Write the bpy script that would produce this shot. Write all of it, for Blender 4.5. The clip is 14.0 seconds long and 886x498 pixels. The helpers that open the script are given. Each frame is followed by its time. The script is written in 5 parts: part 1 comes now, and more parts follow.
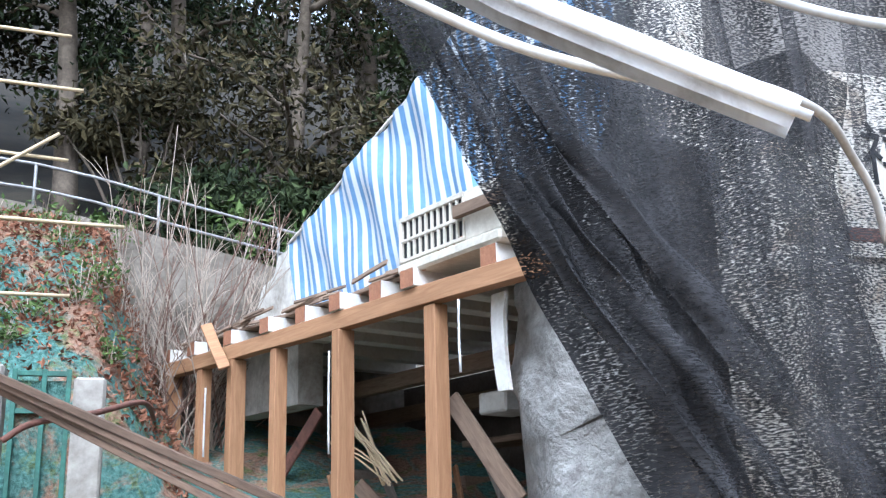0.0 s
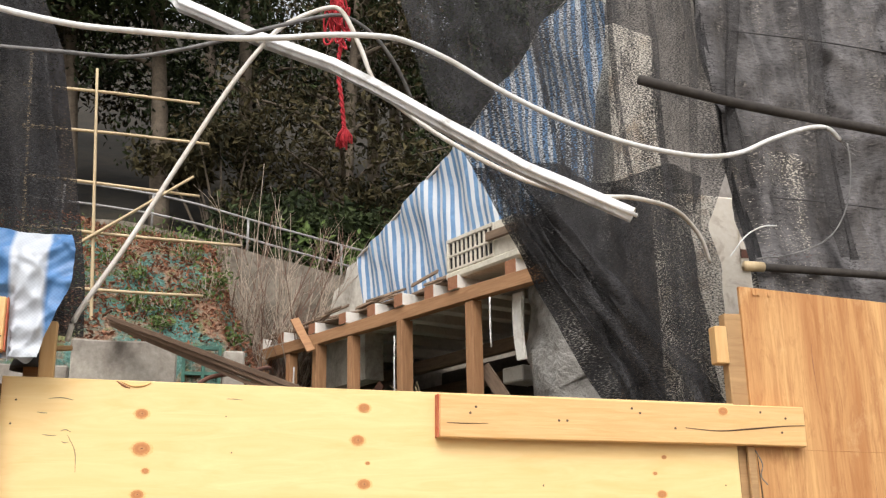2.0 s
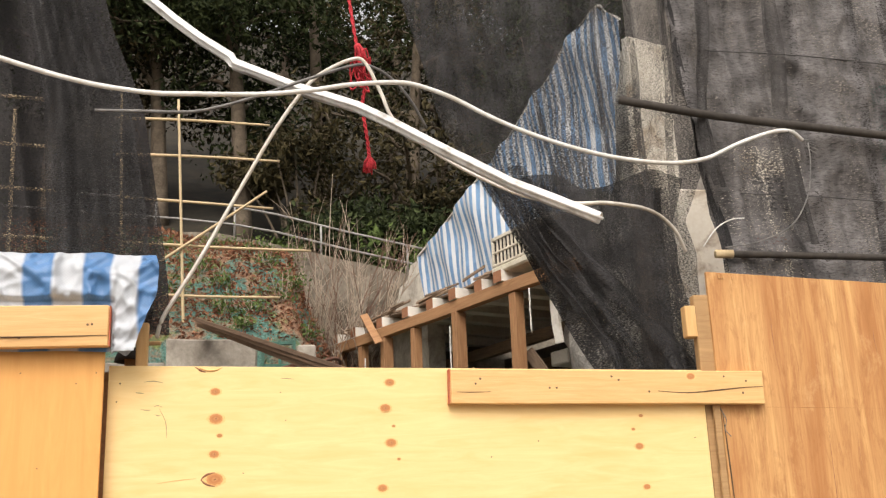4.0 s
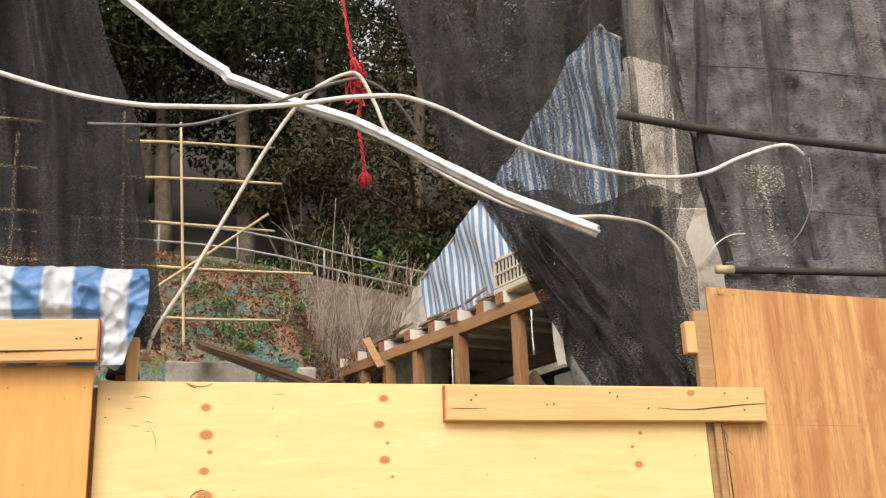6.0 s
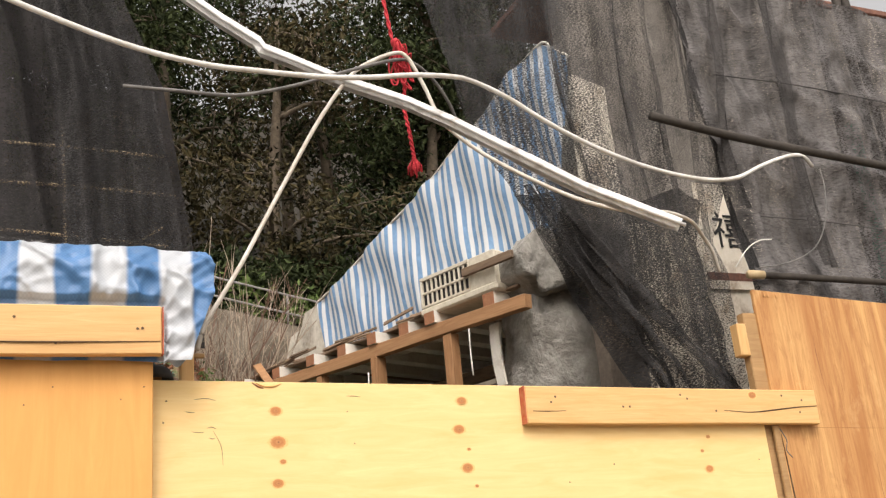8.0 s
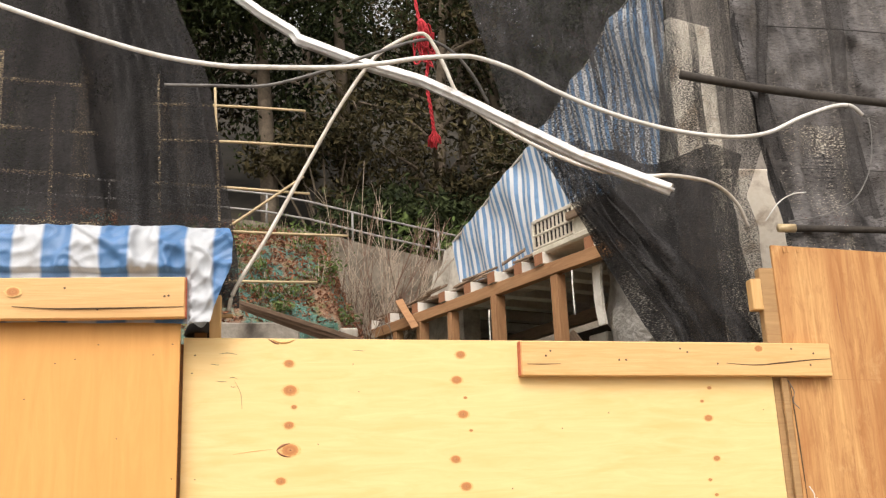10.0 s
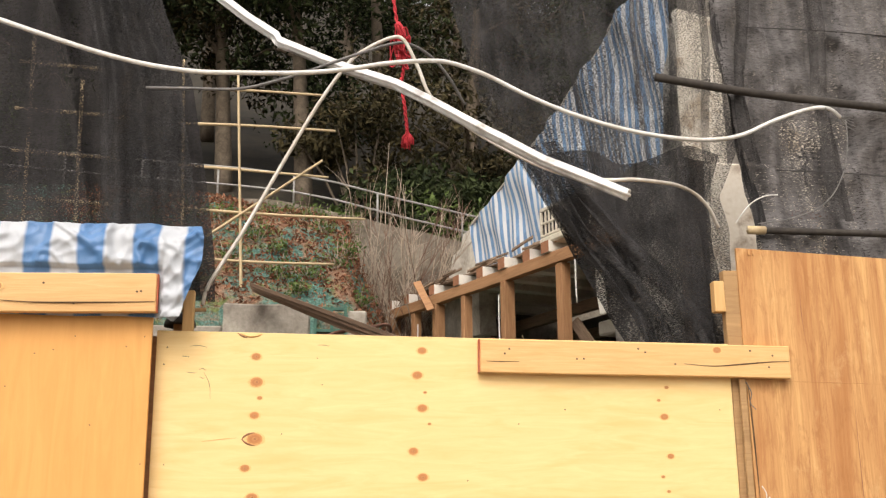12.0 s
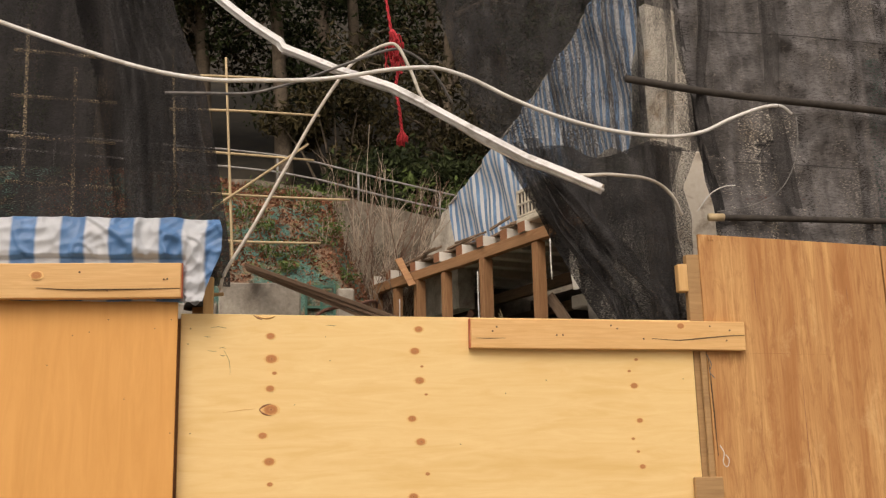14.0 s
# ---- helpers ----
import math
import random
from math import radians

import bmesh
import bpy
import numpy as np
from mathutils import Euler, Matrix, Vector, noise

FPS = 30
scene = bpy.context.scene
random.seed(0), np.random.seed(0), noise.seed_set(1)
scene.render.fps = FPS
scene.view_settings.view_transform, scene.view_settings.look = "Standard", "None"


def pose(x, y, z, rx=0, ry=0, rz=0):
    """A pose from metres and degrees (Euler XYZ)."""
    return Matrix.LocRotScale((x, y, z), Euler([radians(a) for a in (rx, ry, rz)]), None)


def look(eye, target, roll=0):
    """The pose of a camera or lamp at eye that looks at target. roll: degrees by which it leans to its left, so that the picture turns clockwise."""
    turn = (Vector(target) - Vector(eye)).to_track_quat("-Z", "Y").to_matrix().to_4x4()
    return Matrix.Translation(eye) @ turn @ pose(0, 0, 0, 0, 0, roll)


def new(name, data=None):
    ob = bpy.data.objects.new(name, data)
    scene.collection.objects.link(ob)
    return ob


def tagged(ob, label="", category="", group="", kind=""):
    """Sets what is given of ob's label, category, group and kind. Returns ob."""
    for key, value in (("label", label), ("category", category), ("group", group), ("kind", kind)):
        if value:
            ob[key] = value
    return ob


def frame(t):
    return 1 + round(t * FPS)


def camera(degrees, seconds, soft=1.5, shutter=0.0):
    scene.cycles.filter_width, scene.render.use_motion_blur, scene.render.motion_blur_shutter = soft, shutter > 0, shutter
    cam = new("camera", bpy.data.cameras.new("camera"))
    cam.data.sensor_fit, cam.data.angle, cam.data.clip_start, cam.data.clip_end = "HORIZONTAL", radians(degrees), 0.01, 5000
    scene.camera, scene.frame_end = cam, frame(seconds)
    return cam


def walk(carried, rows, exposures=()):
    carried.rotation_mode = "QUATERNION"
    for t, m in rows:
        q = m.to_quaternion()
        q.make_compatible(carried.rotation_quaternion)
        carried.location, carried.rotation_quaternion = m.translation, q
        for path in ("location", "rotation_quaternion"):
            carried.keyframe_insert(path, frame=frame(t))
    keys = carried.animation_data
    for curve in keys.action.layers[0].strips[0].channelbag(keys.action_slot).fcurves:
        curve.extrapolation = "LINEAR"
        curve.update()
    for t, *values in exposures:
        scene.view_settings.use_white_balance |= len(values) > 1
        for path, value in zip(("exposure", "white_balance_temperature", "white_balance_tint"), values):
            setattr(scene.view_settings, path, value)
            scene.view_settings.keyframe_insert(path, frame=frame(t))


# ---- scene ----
cam = camera(46, 14.0, soft=1.3)
# seconds, x, y, z, pitch, yaw, roll
PATH = [
    (0, 1.120, -1.400, 2.460, 15.55, -17.35, -1.44),
    (0.5, 0.920, -1.800, 2.354, 15.80, -22.20, -3.40),
    (1, 0.700, -2.400, 2.174, 14.90, -22.10, -2.30),
    (1.5, 0.483, -2.827, 2.046, 15.55, -19.91, -2.10),
    (2, 0.400, -3.303, 1.918, 16.14, -16.36, -1.10),
    (2.5, 0.261, -3.816, 1.801, 15.04, -16.58, -1.50),
    (3, 0.288, -4.072, 1.729, 15.46, -15.10, -2.10),
    (5.5, 0.798, -4.178, 1.716, 16.32, -8.24, -1.60),
    (6, 0.577, -4.093, 1.674, 17.55, -10.79, -2.20),
    (6.5, 0.293, -4.019, 1.651, 18.81, -13.87, -3.10),
    (7, 0.001, -3.869, 1.647, 19.63, -17.32, -4.10),
    (7.5, -0.353, -3.584, 1.675, 19.33, -22.30, -5.00),
    (8, -0.459, -3.415, 1.641, 19.26, -24.23, -5.30),
    (8.5, -0.422, -3.453, 1.627, 18.48, -22.90, -5.10),
    (9, -0.177, -3.719, 1.621, 17.25, -17.74, -4.10),
    (11.5, 0.581, -4.245, 1.703, 14.45, -7.77, -0.90),
    (12, 0.632, -4.335, 1.713, 14.06, -7.31, -0.60),
    (12.5, 0.554, -4.462, 1.706, 13.97, -8.53, -0.70),
    (13, 0.522, -4.587, 1.687, 13.77, -8.82, -1.00),
    (13.5, 0.489, -4.749, 1.671, 13.03, -9.03, -1.30),
    (14, 0.449, -4.829, 1.686, 12.30, -9.07, -1.40),
]
walk(cam, [(t, pose(x, y, z, 90 + p, 0, w) @ pose(0, 0, 0, 0, 0, r)) for t, x, y, z, p, w, r in PATH],
     exposures=[(0, 0.76, 5100, 10), (0.5, 0.46, 4900, 10), (1.0, 0.12, 5150, 11), (2.0, -0.08, 6500, 12), (3.0, -0.08, 7000, 13), (12.8, -0.12, 7100, 14), (13.4, -0.42, 7450, 16), (14, -0.72, 7700, 17)])

# ---- world and sun: bright overcast ----
world = bpy.data.worlds.new("overcast")
scene.world = world
world.use_nodes = True
wn, wl = world.node_tree.nodes, world.node_tree.links
sky = wn.new("ShaderNodeTexSky")
sky.sky_type = "NISHITA"
sky.sun_disc = False
sky.sun_elevation, sky.sun_rotation = radians(48), radians(200)
sky.dust_density, sky.air_density, sky.ozone_density = 6.0, 1.6, 0.6
grey = wn.new("ShaderNodeHueSaturation")
grey.inputs["Saturation"].default_value = 0.2
grey.inputs["Value"].default_value = 1.45
wl.new(sky.outputs[0], grey.inputs["Color"])
wl.new(grey.outputs[0], wn["Background"].inputs[0])
wn["Background"].inputs[1].default_value = 0.15
sun = new("sun", bpy.data.lights.new("sun", "SUN"))
sun.data.energy, sun.data.angle, sun.data.color = 1.0, radians(30), (1.0, 0.96, 0.9)
sun.matrix_world = look((-3, -9, 12), (0, 0, 0))


# ---- materials ----
def mat(name, rough=0.7, metal=0.0, spec=0.4):
    m = bpy.data.materials.new(name)
    m.use_nodes = True
    b = m.node_tree.nodes["Principled BSDF"]
    b.inputs["Roughness"].default_value, b.inputs["Metallic"].default_value = rough, metal
    b.inputs["Specular IOR Level"].default_value = spec
    return m, m.node_tree.nodes, m.node_tree.links, b


def coords(n, l, kind="Object", scale=(1, 1, 1), rot=(0, 0, 0)):
    tc, mp = n.new("ShaderNodeTexCoord"), n.new("ShaderNodeMapping")
    mp.inputs["Scale"].default_value, mp.inputs["Rotation"].default_value = scale, rot
    l.new(tc.outputs[kind], mp.inputs["Vector"])
    return mp.outputs[0]


def noise_tex(n, l, vec, scale, detail=4, rough=0.6, dist=0.0):
    t = n.new("ShaderNodeTexNoise")
    t.inputs["Scale"].default_value, t.inputs["Detail"].default_value = scale, detail
    t.inputs["Roughness"].default_value, t.inputs["Distortion"].default_value = rough, dist
    l.new(vec, t.inputs["Vector"])
    return t.outputs["Fac"]


def ramp(n, l, fac, stops):
    r = n.new("ShaderNodeValToRGB")
    el = r.color_ramp.elements
    while len(el) < len(stops):
        el.new(0.5)
    for e, (p, c) in zip(el, stops):
        e.position, e.color = p, (c, c, c, 1) if isinstance(c, (int, float)) else (*c, 1)
    l.new(fac, r.inputs["Fac"])
    return r.outputs["Color"]


def mix(n, l, fac, a, b, how="MIX"):
    x = n.new("ShaderNodeMix")
    x.data_type, x.blend_type = "RGBA", how
    for s, v in ((x.inputs[0], fac), (x.inputs[6], a), (x.inputs[7], b)):
        if isinstance(v, (int, float)):
            s.default_value = v
        elif isinstance(v, tuple):
            s.default_value = (*v, 1)
        else:
            l.new(v, s)
    return x.outputs[2]


def bump(n, l, b, height, strength=0.3, dist=0.01):
    x = n.new("ShaderNodeBump")
    x.inputs["Strength"].default_value, x.inputs["Distance"].default_value = strength, dist
    l.new(height, x.inputs["Height"])
    l.new(x.outputs[0], b.inputs["Normal"])


def random_tint(n, l, col, low, high):
    """Varies a colour's value from object to object."""
    oi, mr, hs = n.new("ShaderNodeObjectInfo"), n.new("ShaderNodeMapRange"), n.new("ShaderNodeHueSaturation")
    mr.inputs["To Min"].default_value, mr.inputs["To Max"].default_value = low, high
    l.new(oi.outputs["Random"], mr.inputs["Value"])
    l.new(mr.outputs[0], hs.inputs["Value"])
    l.new(col, hs.inputs["Color"])
    return hs.outputs[0]


def wood(name, base, dark, grain=(1, 14, 14), stain=(0.25, 0.16, 0.08), amount=0.35, rough=0.6, kind="Object", tint=None):
    """Timber: long grain along the axis with the small scale, and soft blotches."""
    m, n, l, b = mat(name, rough, 0, 0.3)
    v = coords(n, l, kind, grain)
    fine = noise_tex(n, l, v, 3.0, 8, 0.65, 1.2)
    c = mix(n, l, ramp(n, l, fine, [(0.3, 0.0), (0.75, 1.0)]), base, dark)
    blot = noise_tex(n, l, coords(n, l, kind, tuple(0.35 * g for g in grain)), 2.2, 5, 0.6, 0.6)
    c = mix(n, l, ramp(n, l, blot, [(0.52, 0.0), (0.8, amount)]), c, stain)
    if tint:
        c = random_tint(n, l, c, *tint)
    l.new(c, b.inputs["Base Color"])
    bump(n, l, b, fine, 0.25, 0.004)
    return m


def plain(name, base, dark, scale=6, rough=0.7, metal=0.0, bumps=0.2, lo=0.35, hi=0.7, fine=40, dist=0.006, spec=0.4):
    """A surface with stains at one scale and grain at another."""
    m, n, l, b = mat(name, rough, metal, spec)
    v = coords(n, l)
    big, small = noise_tex(n, l, v, scale, 6, 0.65, 0.5), noise_tex(n, l, v, fine, 4, 0.6)
    c = mix(n, l, ramp(n, l, big, [(lo, 0.0), (hi, 1.0)]), base, dark)
    c = mix(n, l, 0.35, c, ramp(n, l, small, [(0.3, 0.25), (0.7, 0.9)]), "SOFT_LIGHT")
    l.new(c, b.inputs["Base Color"])
    bump(n, l, b, mix(n, l, 0.4, big, small), bumps, dist)
    return m


def veneer_material():
    """Reddish rotary-cut veneer: fine upright grain, broad bands, blotches and pale scuffs."""
    m, n, l, b = mat("reddish_plywood", 0.55, 0, 0.3)
    fine = noise_tex(n, l, coords(n, l, "Object", (34, 34, 0.9)), 3.0, 8, 0.7, 0.15)
    band = noise_tex(n, l, coords(n, l, "Object", (5.5, 5.5, 0.35)), 2.0, 6, 0.65, 0.5)
    figure = noise_tex(n, l, coords(n, l, "Object", (9, 9, 1.6)), 2.0, 9, 0.75, 1.6)
    spot = noise_tex(n, l, coords(n, l, "Object", (1, 1, 0.6)), 5.0, 8, 0.75, 0.4)
    c = mix(n, l, ramp(n, l, band, [(0.36, 0.0), (0.64, 1.0)]), (0.66, 0.39, 0.165), (0.43, 0.195, 0.072))
    c = mix(n, l, ramp(n, l, figure, [(0.48, 0.0), (0.66, 0.75)]), c, (0.34, 0.145, 0.052))
    c = mix(n, l, ramp(n, l, fine, [(0.44, 0.0), (0.66, 0.5)]), c, (0.36, 0.16, 0.06))
    c = mix(n, l, ramp(n, l, spot, [(0.56, 0.0), (0.70, 0.5)]), c, (0.74, 0.50, 0.25))
    l.new(c, b.inputs["Base Color"])
    bump(n, l, b, fine, 0.2, 0.003)
    return m


def knot_material():
    """A knot: dark heart and ring, fading into the sheet's own colour at its rim."""
    m, n, l, b = mat("knot", 0.6, 0, 0.3)
    v = coords(n, l, "Object", (34, 0, 47))
    away = n.new("ShaderNodeVectorMath")
    away.operation = "LENGTH"
    l.new(v, away.inputs[0])
    wob = noise_tex(n, l, coords(n, l, "Generated", (3, 3, 3)), 2.0, 4)
    r = n.new("ShaderNodeMath")
    r.operation = "MULTIPLY_ADD"
    l.new(wob, r.inputs[0])
    r.inputs[1].default_value = 0.5
    l.new(away.outputs["Value"], r.inputs[2])
    c = ramp(n, l, r.outputs[0], [(0.25, (0.34, 0.13, 0.05)), (0.40, (0.54, 0.25, 0.10)), (0.60, (0.46, 0.19, 0.07)), (0.88, (0.56, 0.26, 0.10)), (1.0, (0.72, 0.44, 0.18))])
    l.new(c, b.inputs["Base Color"])
    return m


M_SHEET = wood("pale_plywood", (0.87, 0.65, 0.325), (0.79, 0.54, 0.23), (0.9, 6, 7), (0.72, 0.47, 0.17), 0.8, 0.55)
M_ORANGE = wood("orange_plywood", (0.76, 0.40, 0.13), (0.68, 0.34, 0.10), (6, 6, 0.7), (0.55, 0.27, 0.07), 0.4, 0.5)
M_RED = veneer_material()
M_BOARD = wood("pine_board", (0.78, 0.51, 0.24), (0.66, 0.38, 0.15), (1.2, 20, 20), (0.45, 0.22, 0.07), 0.4, 0.55, tint=(0.9, 1.08))
M_REDEND = plain("red_painted_end", (0.42, 0.07, 0.03), (0.5, 0.2, 0.1), 30, 0.7)
M_KNOT = knot_material()
M_BROWNLINE = plain("brown_line", (0.42, 0.21, 0.08), (0.32, 0.14, 0.05), 40, 0.8)
M_SCUFF = plain("scuff_grey", (0.20, 0.15, 0.09), (0.42, 0.31, 0.17), 80, 0.8, fine=200)
M_KNOTRING = plain("knot_ring", (0.82, 0.55, 0.24), (0.77, 0.47, 0.18), 60, 0.6, fine=200, bumps=0.05)
M_HOLE = plain("dark_mark", (0.08, 0.05, 0.03), (0.15, 0.09, 0.05), 60, 0.8)
M_TIMBER = wood("brown_timber", (0.40, 0.22, 0.11), (0.25, 0.125, 0.06), (14, 14, 1.2), (0.14, 0.07, 0.04), 0.5, 0.7, tint=(0.75, 1.2))
M_BEAM = wood("beam_timber", (0.46, 0.26, 0.135), (0.30, 0.155, 0.075), (1.0, 14, 14), (0.15, 0.08, 0.04), 0.5, 0.7)
M_CUTEND = plain("sawn_end", (0.36, 0.17, 0.09), (0.25, 0.11, 0.06), 30, 0.8)
M_WHITEPAINT = plain("old_white_paint", (0.72, 0.70, 0.64), (0.50, 0.46, 0.40), 9, 0.6, lo=0.5, hi=0.85)
M_GREYWOOD = wood("weathered_wood", (0.28, 0.20, 0.14), (0.14, 0.095, 0.065), (2, 16, 16), (0.1, 0.07, 0.05), 0.5, 0.85, tint=(0.6, 1.3))
M_BAMBOO = wood("bamboo", (0.62, 0.50, 0.32), (0.48, 0.36, 0.20), (20, 20, 2), (0.3, 0.2, 0.1), 0.4, 0.5)
# dusty wood and carton, colours lowered further to imitate the roof's shade
M_SHADEDUSTWOOD = wood("shaded_dusty_wood", (0.20, 0.17, 0.14), (0.12, 0.10, 0.08), (2, 14, 14), (0.14, 0.11, 0.09), 0.5, 0.9, tint=(0.7, 1.2))
M_SHADECARTON = plain("shaded_dusty_carton", (0.21, 0.17, 0.13), (0.13, 0.10, 0.08), 6, 0.85)
# shade of the roofed room is put into this dark colour
M_ROOMSHADE = plain("shaded_interior", (0.075, 0.062, 0.052), (0.13, 0.105, 0.085), 5, 0.9)
M_CEMENT = plain("rough_cement", (0.36, 0.35, 0.325), (0.17, 0.16, 0.145), 5, 0.95, bumps=1.0, fine=18, dist=0.06)
M_CONCRETE = plain("stained_concrete", (0.38, 0.35, 0.30), (0.14, 0.12, 0.10), 3.2, 0.9, bumps=0.4, fine=30, dist=0.01)
M_RETAIN = plain("mossy_concrete", (0.27, 0.235, 0.19), (0.085, 0.07, 0.052), 4.5, 0.95, bumps=0.5, fine=26, dist=0.02)
M_OLDWALL = plain("weathered_render", (0.60, 0.57, 0.50), (0.20, 0.17, 0.13), 3.2, 0.9, bumps=0.4, lo=0.4, hi=0.75)
M_CREAM = plain("cream_wall", (0.78, 0.72, 0.62), (0.34, 0.25, 0.17), 4.5, 0.85, lo=0.52, hi=0.72)
M_DULLWALL = plain("dull_brown_render", (0.30, 0.275, 0.25), (0.14, 0.125, 0.11), 1.8, 0.9, bumps=0.4)
M_ACWHITE = plain("yellowed_plastic", (0.66, 0.62, 0.52), (0.50, 0.45, 0.36), 10, 0.45, bumps=0.05)
M_BLACK = plain("shade_and_ink_black", (0.012, 0.012, 0.013), (0.02, 0.02, 0.02), 10, 0.8)
M_POLE = plain("dirty_white_metal", (0.70, 0.71, 0.72), (0.24, 0.21, 0.18), 7, 0.42, 0.0, 0.3, 0.48, 0.74)
M_CABLE = plain("white_cable", (0.76, 0.77, 0.76), (0.56, 0.54, 0.5), 12, 0.45, bumps=0.05)
M_OLDPLANK = wood("dark_old_plank", (0.19, 0.125, 0.085), (0.085, 0.058, 0.04), (2, 18, 18), (0.26, 0.2, 0.15), 0.5, 0.9, tint=(0.7, 1.4))
M_YELLOWCABLE = plain("cream_cable", (0.68, 0.66, 0.61), (0.46, 0.41, 0.34), 9, 0.5, bumps=0.05)
M_BLACKCABLE = plain("black_cable", (0.10, 0.10, 0.10), (0.2, 0.19, 0.18), 14, 0.55, bumps=0.05)
M_ROPE = plain("red_string", (0.58, 0.045, 0.06), (0.36, 0.02, 0.03), 60, 0.85, bumps=0.5, fine=300, dist=0.002)
M_RAIL = plain("galvanised_rail", (0.34, 0.34, 0.33), (0.22, 0.21, 0.2), 8, 0.55, 0.3)
M_TWIG = plain("bare_twig", (0.46, 0.38, 0.30), (0.28, 0.22, 0.17), 20, 0.9)
M_TWIGRED = plain("reddish_twig", (0.20, 0.12, 0.085), (0.12, 0.07, 0.05), 20, 0.9)
M_TRUNK = plain("bark", (0.17, 0.135, 0.10), (0.07, 0.055, 0.04), 8, 0.95, bumps=0.6)
M_GREENFRAME = plain("green_metal", (0.05, 0.16, 0.12), (0.04, 0.09, 0.07), 8, 0.6)
M_RUST = plain("rusty_metal", (0.20, 0.09, 0.06), (0.10, 0.05, 0.04), 12, 0.8)
# pine for offcuts and battens, browner so it carries the battens' shade
M_OLDSHADEPINE = wood("old_shaded_pine", (0.46, 0.29, 0.14), (0.32, 0.19, 0.09), (14, 14, 1.2), (0.2, 0.11, 0.05), 0.5, 0.7)
M_ROD = plain("dark_pole", (0.032, 0.028, 0.025), (0.055, 0.047, 0.04), 8, 0.8)
M_GROUND = plain("packed_earth", (0.20, 0.16, 0.12), (0.12, 0.10, 0.07), 1.2, 0.95, bumps=0.5)


def hill_material():
    m, n, l, b = mat("netted_slope", 0.95, 0, 0.1)
    v = coords(n, l)
    a, c2, d = noise_tex(n, l, v, 2.6, 8, 0.7, 0.6), noise_tex(n, l, v, 5.5, 8, 0.75, 0.4), noise_tex(n, l, v, 45, 3, 0.7)
    c = mix(n, l, ramp(n, l, a, [(0.47, 0.0), (0.57, 1.0)]), (0.085, 0.17, 0.145), (0.25, 0.15, 0.10))
    c = mix(n, l, ramp(n, l, c2, [(0.52, 0.0), (0.62, 1.0)]), c, (0.12, 0.15, 0.055))
    c = mix(n, l, 0.6, c, ramp(n, l, d, [(0.35, 0.1), (0.65, 0.95)]), "SOFT_LIGHT")
    l.new(c, b.inputs["Base Color"])
    bump(n, l, b, d, 0.6, 0.03)
    return m


def leaf_material(name, dark, light, rough=0.6):
    m, n, l, b = mat(name, 0.75, 0, 0.12)
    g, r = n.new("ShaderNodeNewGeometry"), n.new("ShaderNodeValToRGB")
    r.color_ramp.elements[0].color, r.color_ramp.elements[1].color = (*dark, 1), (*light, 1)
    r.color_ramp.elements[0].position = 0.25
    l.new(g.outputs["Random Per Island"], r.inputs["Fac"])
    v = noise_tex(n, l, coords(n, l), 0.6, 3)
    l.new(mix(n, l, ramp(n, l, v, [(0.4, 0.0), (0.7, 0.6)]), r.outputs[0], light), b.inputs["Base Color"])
    return m


def stripe_material(name, blue, white, period, phase=0.0, slant=0.0):
    """Woven plastic sheet with blue and white stripes across u (metres)."""
    m, n, l, b = mat(name, 0.42, 0, 0.45)
    uv = n.new("ShaderNodeUVMap")
    sep = n.new("ShaderNodeSeparateXYZ")
    l.new(uv.outputs[0], sep.inputs[0])
    wob = noise_tex(n, l, uv.outputs[0], 1.5, 2)

    def op(kind, a, c):
        x = n.new("ShaderNodeMath")
        x.operation = kind
        for s, q in zip(x.inputs, (a, c)):
            if isinstance(q, (int, float)):
                s.default_value = q
            else:
                l.new(q, s)
        return x.outputs[0]
    u = op("ADD", op("ADD", sep.outputs[0], op("MULTIPLY", sep.outputs[1], slant)), op("MULTIPLY", wob, 0.03))
    tri = op("PINGPONG", op("ADD", op("DIVIDE", u, period / 2), phase), 1.0)
    edge = ramp(n, l, tri, [(0.44, 0.0), (0.56, 1.0)])
    weave = n.new("ShaderNodeTexChecker")
    weave.inputs["Scale"].default_value = 170
    l.new(uv.outputs[0], weave.inputs["Vector"])
    stain = noise_tex(n, l, uv.outputs[0], 5, 7, 0.7, 0.5)
    bl = mix(n, l, ramp(n, l, stain, [(0.45, 0.0), (0.75, 0.55)]), blue, tuple(min(1, 1.8 * x + 0.08) for x in blue))
    wh = mix(n, l, ramp(n, l, stain, [(0.5, 0.0), (0.85, 0.5)]), white, tuple(0.7 * x for x in white))
    c = mix(n, l, edge, bl, wh)
    c = mix(n, l, 0.12, c, weave.outputs[0], "SOFT_LIGHT")
    l.new(c, b.inputs["Base Color"])
    b.inputs["Subsurface Weight"].default_value = 0.0
    bump(n, l, b, mix(n, l, 0.3, stain, weave.outputs[1]), 0.25, 0.004)
    return m


